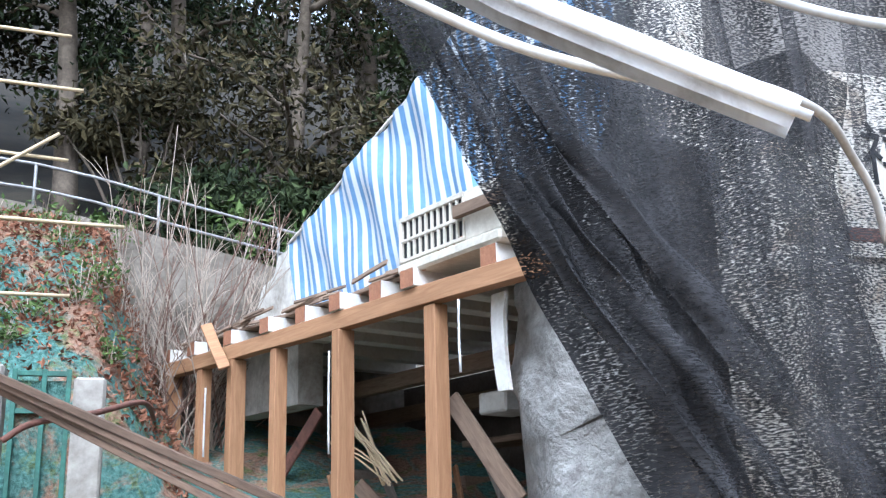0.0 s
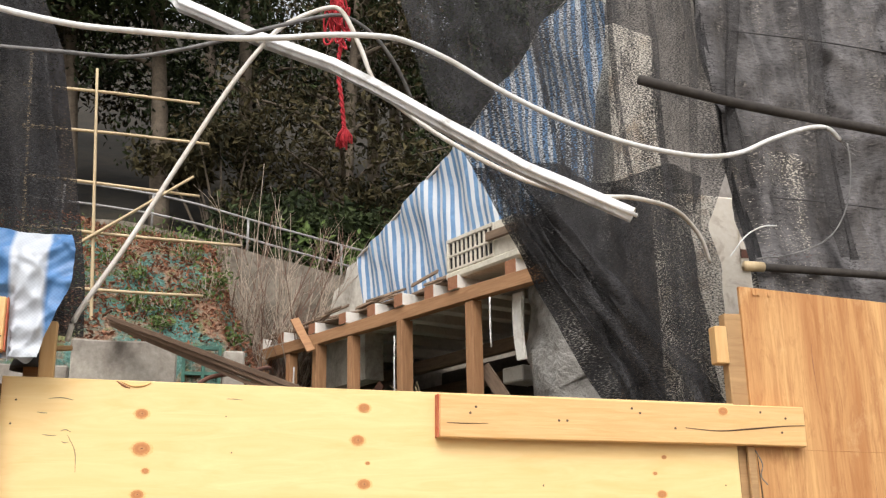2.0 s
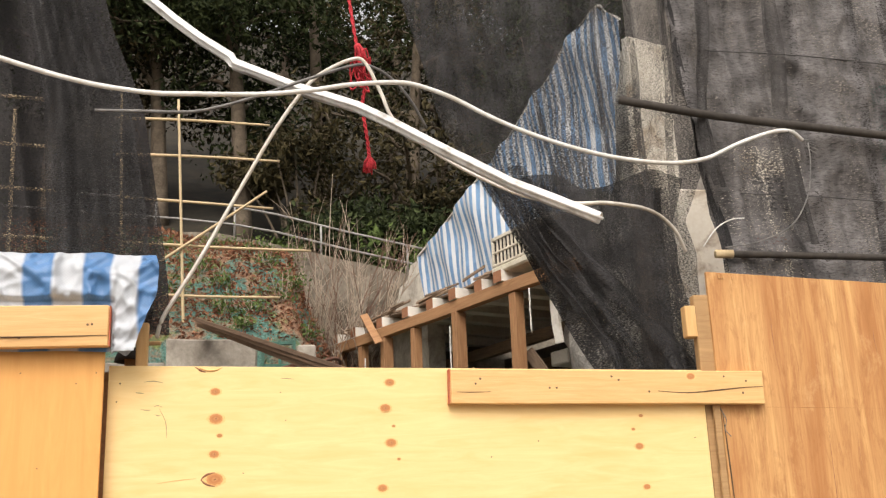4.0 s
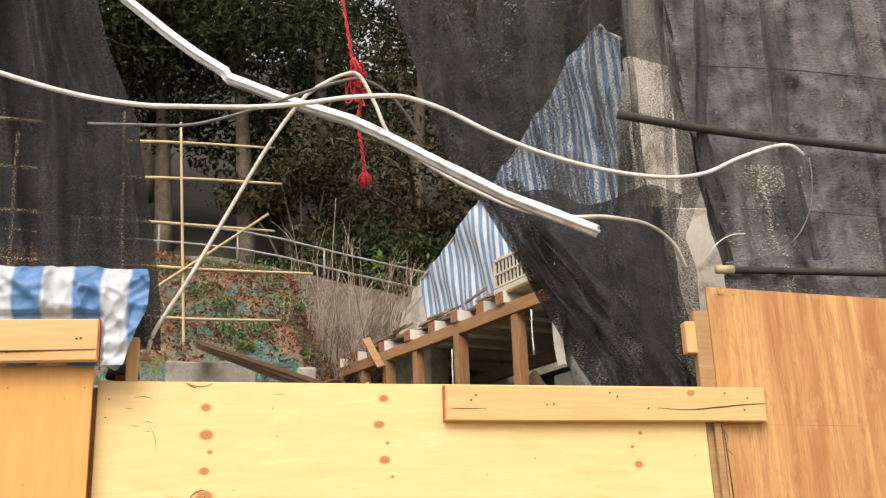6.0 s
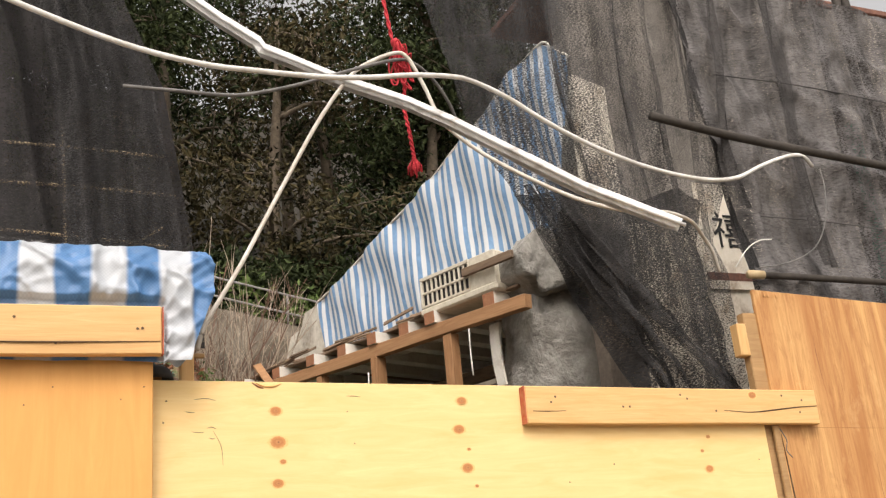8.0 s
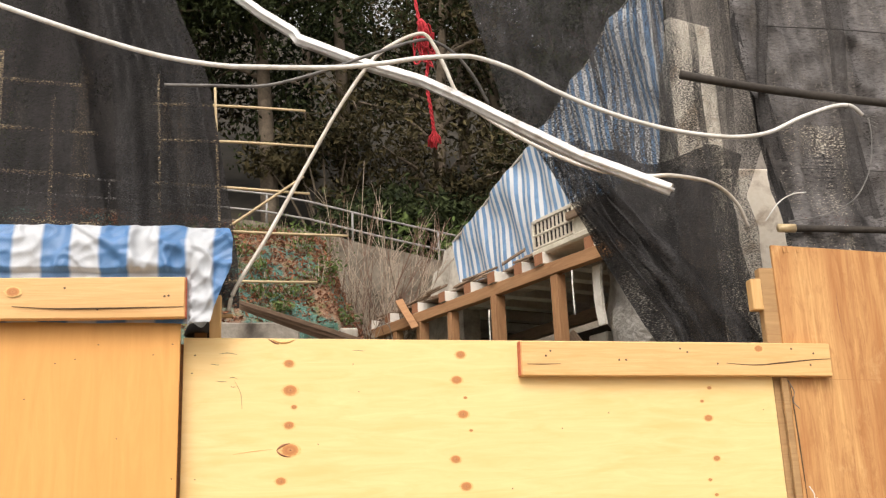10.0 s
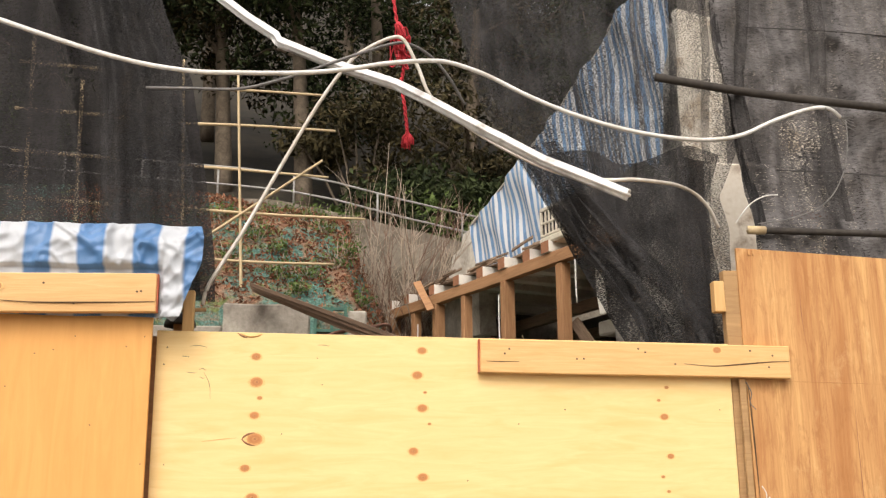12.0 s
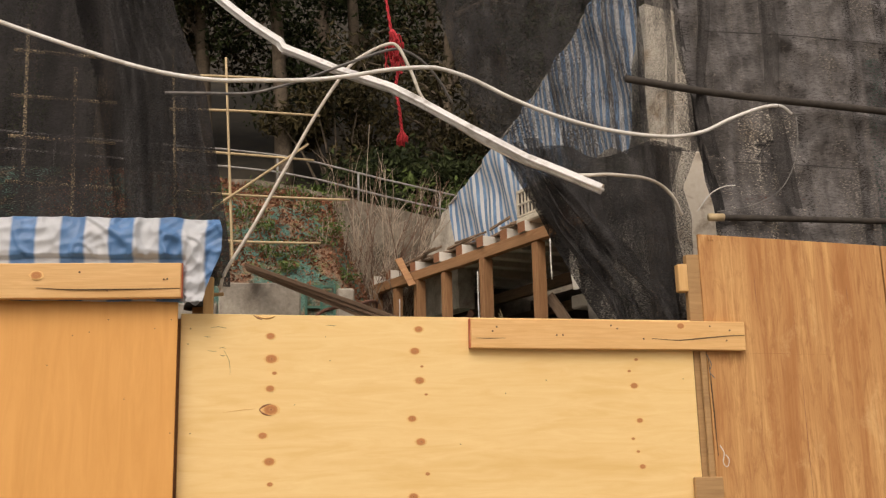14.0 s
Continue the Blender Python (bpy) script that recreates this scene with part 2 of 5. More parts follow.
def net_material(name, colour, cover, weave=(110, 300)):
    """Woven shade cloth: dark strands with real gaps between them."""
    m, n, l, b = mat(name, 0.75, 0, 0.25)
    uv, mp = n.new("ShaderNodeUVMap"), n.new("ShaderNodeMapping")
    mp.inputs["Scale"].default_value = (weave[0], weave[1], 1)
    l.new(uv.outputs[0], mp.inputs["Vector"])
    strand = noise_tex(n, l, mp.outputs[0], 1.0, 2, 0.5, 0.3)
    pleat = n.new("ShaderNodeMapping")
    pleat.inputs["Scale"].default_value = (7, 0.7, 1)
    l.new(uv.outputs[0], pleat.inputs["Vector"])
    density = mix(n, l, 0.55, noise_tex(n, l, uv.outputs[0], 2.2, 5, 0.6, 0.6), noise_tex(n, l, pleat.outputs[0], 1.0, 4, 0.6, 0.4))
    s = n.new("ShaderNodeMath")
    s.operation = "MULTIPLY_ADD"
    l.new(density, s.inputs[0])
    s.inputs[1].default_value, s.inputs[2].default_value = 0.9, cover - 0.945
    a = n.new("ShaderNodeMath")
    a.operation = "ADD"
    l.new(strand, a.inputs[0])
    l.new(s.outputs[0], a.inputs[1])
    alpha = ramp(n, l, a.outputs[0], [(0.38, 0.22), (0.56, 1.0)])
    l.new(alpha, b.inputs["Alpha"])
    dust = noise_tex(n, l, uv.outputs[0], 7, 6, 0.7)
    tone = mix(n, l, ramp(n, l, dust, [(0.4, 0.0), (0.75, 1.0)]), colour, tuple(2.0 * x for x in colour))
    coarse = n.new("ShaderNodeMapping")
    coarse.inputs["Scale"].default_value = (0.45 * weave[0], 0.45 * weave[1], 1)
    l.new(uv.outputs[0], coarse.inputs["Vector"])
    # dark gaps between the strands, painted into the cloth colour
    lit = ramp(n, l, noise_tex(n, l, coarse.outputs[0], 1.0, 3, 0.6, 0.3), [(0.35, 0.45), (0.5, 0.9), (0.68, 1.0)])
    # light and dark of upright pleats, put into the colour by stretched noise
    pleat_shade = ramp(n, l, noise_tex(n, l, pleat.outputs[0], 1.3, 5, 0.65, 0.5), [(0.38, 0.62), (0.62, 1.35)])
    tone = mix(n, l, 1.0, tone, pleat_shade, "MULTIPLY")
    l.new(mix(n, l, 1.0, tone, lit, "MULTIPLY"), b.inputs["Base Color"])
    bump(n, l, b, strand, 0.4, 0.004)
    return m


M_HILL = hill_material()
# deep shade under the trees is painted into the floor colour
M_FORESTSHADE = plain("shaded_forest_floor", (0.035, 0.028, 0.018), (0.015, 0.014, 0.01), 3, 0.95, bumps=0.6)
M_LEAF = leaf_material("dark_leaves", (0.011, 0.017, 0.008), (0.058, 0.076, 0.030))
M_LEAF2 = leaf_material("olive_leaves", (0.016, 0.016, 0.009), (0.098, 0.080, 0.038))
M_LEAF3 = leaf_material("bright_leaves", (0.05, 0.085, 0.025), (0.17, 0.23, 0.075))
M_DEAD = leaf_material("dead_leaves", (0.12, 0.05, 0.03), (0.36, 0.17, 0.10))
M_STRIPE = stripe_material("blue_white_tarpaulin", (0.17, 0.32, 0.55), (0.78, 0.82, 0.86), 0.078, slant=0.12)
M_STRIPE2 = stripe_material("broad_striped_tarpaulin", (0.062, 0.17, 0.36), (0.45, 0.485, 0.53), 0.213, 0.62)
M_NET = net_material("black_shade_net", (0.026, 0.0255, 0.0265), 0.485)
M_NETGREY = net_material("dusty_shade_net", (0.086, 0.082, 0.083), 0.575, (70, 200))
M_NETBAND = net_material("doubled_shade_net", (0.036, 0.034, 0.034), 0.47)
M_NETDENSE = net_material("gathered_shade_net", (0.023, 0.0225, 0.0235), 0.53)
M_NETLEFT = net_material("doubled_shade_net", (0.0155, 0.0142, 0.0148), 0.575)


# ---- building helpers ----
def ob_from(name, verts, faces, material, parent=None, label="", uvs=None, smooth=False, matrix=None):
    me = bpy.data.meshes.new(name)
    me.from_pydata([tuple(v) for v in verts], [], faces)
    if uvs is not None:
        layer = me.uv_layers.new(name="UVMap")
        idx = np.empty(len(me.loops), dtype=np.int32)
        me.loops.foreach_get("vertex_index", idx)
        layer.data.foreach_set("uv", np.asarray(uvs, dtype=np.float32)[idx].ravel())
    for mt in material if isinstance(material, (list, tuple)) else [material]:
        me.materials.append(mt)
    if smooth:
        me.polygons.foreach_set("use_smooth", [True] * len(me.polygons))
    me.update()
    ob = new(name, me)
    if parent:
        ob.parent = parent
    if matrix:
        ob.matrix_basis = matrix
    if label:
        ob["label"] = label
    return ob


def part(name, bm, material, parent=None, label="", matrix=None, smooth=False):
    me = bpy.data.meshes.new(name)
    bmesh.ops.recalc_face_normals(bm, faces=bm.faces)
    bm.to_mesh(me)
    bm.free()
    for mt in material if isinstance(material, (list, tuple)) else [material]:
        me.materials.append(mt)
    if smooth:
        me.polygons.foreach_set("use_smooth", [True] * len(me.polygons))
    ob = new(name, me)
    if parent:
        ob.parent = parent
    if matrix:
        ob.matrix_basis = matrix
    if label:
        ob["label"] = label
    return ob


def thing(name, label, category, group="", at=(0, 0, 0), kind=""):
    e = new(name)
    e.empty_display_size = 0.1
    e.location = at
    return tagged(e, label, category, group, kind)


def slab(size, centre=(0, 0, 0), bevel=0.003, bm=None, rough=0.0, cuts=0):
    """A bevelled box, with slightly uneven faces where rough is given."""
    bm = bm or bmesh.new()
    made = bmesh.ops.create_cube(bm, size=1)["verts"]
    bmesh.ops.scale(bm, vec=size, verts=made)
    if bevel:
        edges = list({e for v in made for e in v.link_edges})
        bmesh.ops.bevel(bm, geom=edges, offset=bevel, segments=1, affect="EDGES")
    if cuts:
        bmesh.ops.subdivide_edges(bm, edges=[e for e in bm.edges if e.calc_length() > 0.05], cuts=cuts, use_grid_fill=True)
    if rough:
        for v in bm.verts:
            v.co += rough * noise.noise_vector(v.co * 6)
    bmesh.ops.translate(bm, vec=centre, verts=bm.verts)
    return bm


def smooth_line(points, steps=8):
    """Points of a smooth curve through the given ones."""
    p = [Vector(q) for q in points]
    p = [2 * p[0] - p[1], *p, 2 * p[-1] - p[-2]]
    out = []
    for a, b, c, d in zip(p, p[1:], p[2:], p[3:]):
        for k in range(steps):
            t = k / steps
            out.append(0.5 * (2 * b + (c - a) * t + (2 * a - 5 * b + 4 * c - d) * t * t + (3 * b - a - 3 * c + d) * t ** 3))
    return [*out, p[-2]]


def tube_data(line, radius, sides=8, cap=True):
    """Vertices and faces of a tube along a line; radius may be a function of 0..1."""
    verts, faces = [], []
    n = len(line)
    for i, q in enumerate(line):
        d = (line[min(i + 1, n - 1)] - line[max(i - 1, 0)]).normalized()
        a = d.cross(Vector((0, 0, 1)) if abs(d.z) < 0.95 else Vector((1, 0, 0))).normalized()
        b = d.cross(a)
        r = radius(i / max(1, n - 1)) if callable(radius) else radius
        for k in range(sides):
            w = 2 * math.pi * k / sides
            verts.append(q + r * (math.cos(w) * a + math.sin(w) * b))
    for i in range(n - 1):
        for k in range(sides):
            j = (k + 1) % sides
            faces.append((i * sides + k, i * sides + j, (i + 1) * sides + j, (i + 1) * sides + k))
    if cap:
        faces += [tuple(range(sides))[::-1], tuple(range((n - 1) * sides, n * sides))]
    return verts, faces


def tube(name, points, radius, material, parent=None, label="", sides=8, steps=8, cap=True):
    line = smooth_line(points, steps) if steps else [Vector(p) for p in points]
    v, f = tube_data(line, radius, sides, cap)
    return ob_from(name, v, f, material, parent, label, smooth=True)


def join_data(pieces):
    verts, faces = [], []
    for v, f in pieces:
        k = len(verts)
        verts += v
        faces += [tuple(i + k for i in q) for q in f]
    return verts, faces


def poly_at(line, t):
    """The point at fraction t of a polyline."""
    seg = [(Vector(b) - Vector(a)).length for a, b in zip(line, line[1:])]
    want = t * sum(seg)
    for a, b, s in zip(line, line[1:], seg):
        if want <= s or b is line[-1]:
            return Vector(a).lerp(Vector(b), min(1, want / s))
        want -= s


def cloth(name, left, right, nu, nv, fold, material, parent=None, label="", width=None):
    """A hanging sheet between two edge lines (top to bottom); fold(u, v) moves it off its plane."""
    verts, uvs, faces = [], [], []
    for j in range(nv + 1):
        a, b = poly_at(left, j / nv), poly_at(right, j / nv)
        for i in range(nu + 1):
            p = a.lerp(b, i / nu)
            verts.append(p + Vector(fold(i / nu, j / nv, p)))
            uvs.append((p.x if width is None else i / nu * width, p.z))
    for j in range(nv):
        for i in range(nu):
            k = j * (nu + 1) + i
            faces.append((k, k + 1, k + nu + 2, k + nu + 1))
    return ob_from(name, verts, faces, material, parent, label, uvs, True)

# ---- ground, hill and path behind the yard ----
def build_ground():
    xs = [-400, -60, -20, -8, -4, -2, 0, 2, 4, 6, 10, 20, 60, 400]
    ys = [-400, -60, -20, -8, -5, -3, -1, 0, 1, 2, 3, 6, 12, 30, 80, 400]
    verts = [(x, y, 0.0) for y in ys for x in xs]
    n = len(xs)
    faces = [(j * n + i, j * n + i + 1, (j + 1) * n + i + 1, (j + 1) * n + i) for j in range(len(ys) - 1) for i in range(n - 1)]
    tagged(ob_from("ground", verts, faces, M_GROUND), "bare trodden earth around the hoarding", "ground", kind="structure")


def wall_top(x):
    """Height of the retaining wall's coping, which falls to the right."""
    return 4.93 - (0.215 if x > 0.4 else 0.07) * (x - 0.4)


def hill_z(x, y):
    base = wall_top(min(x, 3.0)) - 0.04
    if y < 6.5:
        t = (y - 4.35) / 2.15
        z = 3.10 + (base - 3.10) * max(0, t) ** 0.6
        k = min(1.0, max(0.0, (x - 0.95) / 0.55))
        z = z * (1 - k) + k * (2.55 + 0.75 * max(0, t))
    elif y < 7.6:
        z = base
    else:
        z = base + (y - 7.6) * 0.55 + 0.002 * (y - 7.6) ** 2
    return z + 0.10 * noise.noise(Vector((x * 1.3, y * 1.3, 0))) + 0.03 * noise.noise(Vector((x * 6, y * 6, 3)))


def build_hill():
    xs = list(np.linspace(-7, 9, 120))
    ys = list(np.linspace(4.35, 6.44, 34))
    n = len(xs)
    verts = [(x, y, hill_z(x, y)) for y in ys for x in xs]
    verts += [(x, 4.33, 0) for x in xs]
    k = len(ys) * n
    faces = [(j * n + i, j * n + i + 1, (j + 1) * n + i + 1, (j + 1) * n + i) for j in range(len(ys) - 1) for i in range(n - 1)]
    faces += [(k + i, k + i + 1, i + 1, i) for i in range(n - 1)]
    tagged(ob_from("hillside", verts, faces, M_HILL, smooth=True), "earth slope under green erosion netting with fallen leaves", "hillside", kind="structure")
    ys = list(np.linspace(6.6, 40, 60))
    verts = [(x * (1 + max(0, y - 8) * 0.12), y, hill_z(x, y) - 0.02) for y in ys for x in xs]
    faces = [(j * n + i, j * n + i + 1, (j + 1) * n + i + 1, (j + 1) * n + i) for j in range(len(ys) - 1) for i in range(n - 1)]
    tagged(ob_from("woodland_floor", verts, faces, M_FORESTSHADE, smooth=True), "leaf-covered woodland floor above the path, coloured dark for tree shade", "hillside", kind="structure")
    verts, faces = [], []
    xs = np.linspace(-1.5, 6, 60)
    for x in xs:
        t = wall_top(x) + 0.02 * noise.noise(Vector((x * 3, 0, 0)))
        verts += [(x, 6.5, 2.0), (x, 6.5, t), (x, 6.68, t), (x, 6.68, 2.0)]
    for i in range(len(xs) - 1):
        for a in range(3):
            faces.append((4 * i + a, 4 * i + a + 1, 4 * i + a + 5, 4 * i + a + 4))
    tagged(ob_from("retaining_wall", verts, faces, M_RETAIN), "stained concrete retaining wall below the handrail", "wall", kind="structure")


def build_handrail():
    e = thing("handrail", "grey galvanised pipe handrail along the hillside path", "railing", at=(0.4, 6.6, wall_top(0.4)))
    o = Vector(e.location)
    for dz in (0.15, 0.347):
        pts = [Vector((x, 6.6, wall_top(x) + dz)) - o for x in (-4, -1.5, 0.4, 1.6, 2.8, 4.2)]
        tube("rail", pts, 0.012, M_RAIL, e, steps=3)
    for x in (-2.0, -1.2, -0.4, 0.41, 1.32, 2.25, 3.2):
        tube("post", [Vector((x, 6.6, wall_top(x) - 0.03)) - o, Vector((x, 6.6, wall_top(x) + 0.347)) - o], 0.012, M_RAIL, e, steps=1)


build_ground()
build_hill()
build_handrail()


# ---- hoarding at the street: plane y = 0 ----
def sheet(name, x0, x1, z0, z1, y, material, label, thick=0.018, drop=0.0, drop1=0.0):
    """A plywood sheet standing in the fence line; drop lowers the top's right end."""
    e = thing(name, label, "plywood sheet", "hoarding sheets", at=(x0, y, z0))
    w, h = x1 - x0, z1 - z0
    bm = slab((w, thick, h), (w / 2, thick / 2, h / 2), 0.002)
    for v in bm.verts:
        if v.co.z > h / 2:
            v.co.z -= drop * v.co.x / w + drop1 * (1 - v.co.x / w)
    part("panel", bm, material, e)
    return e


def disc_mesh(name, rx, rz, material, ring=False, sides=14):
    bm = bmesh.new()
    c = bm.verts.new((0, -0.0006, 0))
    vs = [bm.verts.new((rx * (1 + 0.12 * math.sin(3 * k)) * math.cos(2 * math.pi * k / sides), 0, rz * math.sin(2 * math.pi * k / sides))) for k in range(sides)]
    for a, b in zip(vs, vs[1:] + vs[:1]):
        bm.faces.new((c, b, a))
    me = bpy.data.meshes.new(name)
    bm.to_mesh(me)
    bm.free()
    me.materials.append(material)
    return me


pale = sheet("plywood_sheet", 0.006, 2.44, 1.22, 2.44, 0, M_SHEET, "pale yellow plywood sheet with rows of knots", drop=0.035)
KNOT, RING, NAIL = disc_mesh("knot", 0.022, 0.016, M_KNOT, sides=22), disc_mesh("knot_ring", 0.028, 0.019, M_KNOTRING), disc_mesh("nail_hole", 0.005, 0.005, M_HOLE)


def mark(me, name, x, z, s=1.0, lift=0.001):
    ob = new(name, me)
    ob.parent = pale
    ob.location, ob.scale = (x - 0.006, -lift, z - 1.22), (s, s, s)


for cx, rows in ((0.40, ((2.335, 0.9), (2.23, 1.25), (2.165, 0.5), (2.095, 0.9), (2.0, 1.5), (1.885, 0.9), (1.77, 1.1), (1.67, 0.6), (1.56, 1.0), (1.44, 0.9))),
                 (1.075, ((2.365, 0.9), (2.262, 1.0), (2.19, 0.35), (2.125, 1.0), (2.06, 0.35), (1.95, 0.9), (1.845, 1.0), (1.70, 0.5), (1.6, 1.0), (1.5, 0.8))),
                 (2.13, ((2.215, 0.45), (2.16, 0.4), (2.09, 0.85), (1.925, 0.7), (1.84, 0.4), (1.78, 0.4), (1.71, 0.7), (1.55, 0.6)))):
    for k, (z, s) in enumerate(rows):
        x = cx + 0.022 * math.sin(2.1 * k + cx) + (0.05 if s < 0.6 and cx < 2 else 0)
        mark(RING, "knot_ring", x, z, s)
        mark(KNOT, "knot", x, z, s, 0.002)
        if s >= 0.9:
            mark(NAIL, "knot_heart", x + 0.002, z, 0.35 * s, 0.0028)
for x, z in ((0.05, 2.37), (0.04, 2.3), (0.06, 1.9), (0.66, 2.33), (1.5, 2.06), (0.68, 2.22), (1.7, 2.12), (0.52, 2.02), (2.38, 2.12), (1.28, 1.83)):
    mark(NAIL, "nail_hole", x, z, random.uniform(0.35, 0.7))
low = sheet("plywood_sheet", 0.006, 2.44, 0.0, 1.216, 0.004, M_SHEET, "pale yellow plywood sheet low on the hoarding")
left_top = sheet("plywood_sheet", -2.44, -0.002, 0.0, 2.52, -0.075, M_ORANGE, "orange-toned plywood sheet of the street hoarding")
sheet("plywood_sheet", 2.512, 3.49, 0.0, 2.842, 0.002, M_RED, "reddish plywood sheet with long vertical grain streaks", drop=0.05)
sheet("plywood_sheet", 3.497, 4.72, 0.0, 2.79, 0.0, M_RED, "reddish plywood sheet beside the tall hoarding panel", drop=0.05)


def plank(name, a, b, width, thick, material, label, category="timber board", rough=0.002, end=None, up=(0, 0, 1), group=""):
    """A board from a to b (ends of its centre line), its width along up."""
    a, b = Vector(a), Vector(b)
    d = (b - a).normalized()
    u = (Vector(up) - d * Vector(up).dot(d)).normalized()
    w = u.cross(d)
    m = Matrix((d, w, u)).transposed().to_4x4()
    m.translation = (a + b) / 2
    bm = slab(((b - a).length, thick, width), (0, 0, 0), min(0.004, thick / 5), cuts=3, rough=rough)
    e = part(name, bm, material, matrix=m)
    tagged(e, label, category, group)
    if end:
        bm = slab((0.004, thick * 0.98, width * 0.98), (-(b - a).length / 2 - 0.003, 0, 0), 0)
        part("painted_end", bm, end, e, "red-painted sawn end")
    return e


plank("fence_board", (1.335, -0.022, 2.341), (2.70, -0.022, 2.322), 0.142, 0.036, M_BOARD, "pine board nailed along the top of plywood sheets", end=M_REDEND)
plank("fence_board", (0.016, -0.128, 2.567), (-1.30, -0.128, 2.555), 0.158, 0.034, M_BOARD, "pine board clamping a striped tarpaulin to the hoarding", end=M_REDEND)
plank("batten", (2.480, 0.035, 2.74), (2.480, 0.035, 0.02), 0.07, 0.045, M_OLDSHADEPINE, "upright pine batten behind the hoarding joint", up=(1, 0, 0))
# added batten, unseen: keeps background light from showing through the joint
plank("batten", (-0.001, 0.04, 2.42), (-0.001, 0.04, 0.02), 0.08, 0.04, M_TIMBER, "added dark batten closing the sheet joint against light", up=(1, 0, 0))
plank("wood_block", (2.422, 0.03, 2.69), (2.422, 0.03, 2.55), 0.05, 0.05, M_BOARD, "short pine offcut nailed to the batten", up=(1, 0, 0))
plank("batten", (2.488, -0.008, 2.255), (2.488, -0.008, 0.02), 0.03, 0.015, M_OLDSHADEPINE, "thin pine strip covering the sheet joint", up=(1, 0, 0))

plank("wood_block", (2.457, -0.028, 1.655), (2.457, -0.028, 1.30), 0.14, 0.03, M_OLDSHADEPINE, "short weathered offcut nailed over the panel joint", up=(1, 0, 0))
plank("wood_block", (0.123, 0.05, 2.617), (0.123, 0.05, 2.42), 0.046, 0.04, M_BOARD, "pine offcut standing behind the tarpaulin's corner", up=(1, 0, 0))
plank("prop_stick", (0.055, 0.06, 2.535), (0.19, 0.09, 2.545), 0.016, 0.014, M_OLDSHADEPINE, "short pale stick lying behind the hoarding", up=(0, 0, 1))


def bowl():
    """An upturned enamel bowl on a post behind the hoarding."""
    line = [(0.0, 0.05), (0.03, 0.049), (0.052, 0.036), (0.063, 0.012), (0.066, 0.0), (0.070, 0.0), (0.068, 0.014), (0.056, 0.041), (0.032, 0.055), (0.0, 0.056)]
    sides = 24
    verts = [(r * math.cos(2 * math.pi * k / sides), r * math.sin(2 * math.pi * k / sides), z) for r, z in line for k in range(sides)]
    faces = [(i * sides + k, i * sides + (k + 1) % sides, (i + 1) * sides + (k + 1) % sides, (i + 1) * sides + k) for i in range(len(line) - 1) for k in range(sides)]
    tagged(ob_from("enamel_bowl", verts, faces, M_ROD, smooth=True, matrix=pose(0.055, 0.33, 2.512)), "dark enamel bowl upturned on a short post", "bowl")
    plank("short_post", (0.055, 0.33, 2.558), (0.055, 0.33, 0.0), 0.05, 0.05, M_TIMBER, "rough timber post behind the plywood hoarding", "post", up=(1, 0, 0))


bowl()

# ---- striped tarpaulin folded over the left hoarding ----
def tarp_fold(u, v, p):
    k = min(1.0, max(0.0, (p.x + o.x + 0.75) / 0.5))
    crease = (1 - abs(noise.noise(Vector((p.x * 6 + p.z * 5, p.z * 7 - p.x * 3, 0))))) ** 4 * 0.6 + 0.35 * (1 - abs(noise.noise(Vector((p.x * 14 - p.z * 11, p.z * 12, 7))))) ** 5 + 0.15 * noise.noise(Vector((p.x * 30, p.z * 30, 2))) + 0.5 * max(0.0, 1 - 9 * abs(noise.noise(Vector((p.x * 4 + p.z * 6, p.z * 3 - p.x * 5, 11)))))
    return (0.012 * noise.noise(Vector((p.x * 5, p.z * 6, 3))) * k, (-0.02 - (0.012 + 0.022 * k) * crease - 0.02 * abs(math.sin(5 * p.x + 6 * p.z)) * k * v) * (1.0 if p.z + o.z > 2.68 or p.x + o.x > 0.03 else 0.25),
            0.012 * noise.noise(Vector((p.x * 8, 0, 5))) * (1 - v) + 0.018 * noise.noise(Vector((p.x * 3, 1, 5))) * v)


e = thing("striped_tarpaulin", "blue and white striped tarpaulin draped over the hoarding edge", "tarpaulin", at=(-0.6, -0.03, 2.49))
o = Vector(e.location)
sub = lambda pts: [Vector(p) - o for p in pts]
cloth("sheet", sub([(-1.5, 0.10, 2.86), (-1.5, -0.05, 2.87), (-1.5, -0.085, 2.495)]), sub([(0.10, 0.10, 2.85), (0.17, -0.04, 2.865), (0.192, -0.085, 2.80), (0.188, -0.085, 2.70), (0.150, -0.085, 2.60), (0.118, -0.085, 2.53), (0.105, -0.085, 2.472)]), 220, 60,
      tarp_fold, M_STRIPE2, e)
cloth("corner_flap", sub([(0.02, -0.10, 2.66), (0.025, -0.095, 2.462)]), sub([(0.10, -0.085, 2.60), (0.112, -0.085, 2.485)]), 20, 14,
      lambda u, v, p: (0, -0.02 * math.sin(5 * u + 2 * v), 0.01 * math.sin(8 * u)), M_STRIPE2, e, "hanging corner with a metal eyelet")
bm = bmesh.new()
bmesh.ops.create_cone(bm, segments=16, radius1=0.010, radius2=0.008, depth=0.006, cap_ends=True)
part("eyelet", bm, M_RAIL, e, "metal eyelet", pose(0.075 - o.x, -0.112 - o.y, 2.525 - o.z, 90))


# ---- shade nets hung along the hoarding ----
def net_fold_left(u, v, p):
    return (0.03 * math.sin(26 * u + v), 0.11 * (abs(math.sin(11 * u + 0.5 * math.sin(3 * v))) ** 0.6 - 0.6) + 0.035 * math.sin(37 * u + 2 * v) + 0.015 * noise.noise(Vector((p.x * 7, p.z * 3, 1))), 0)


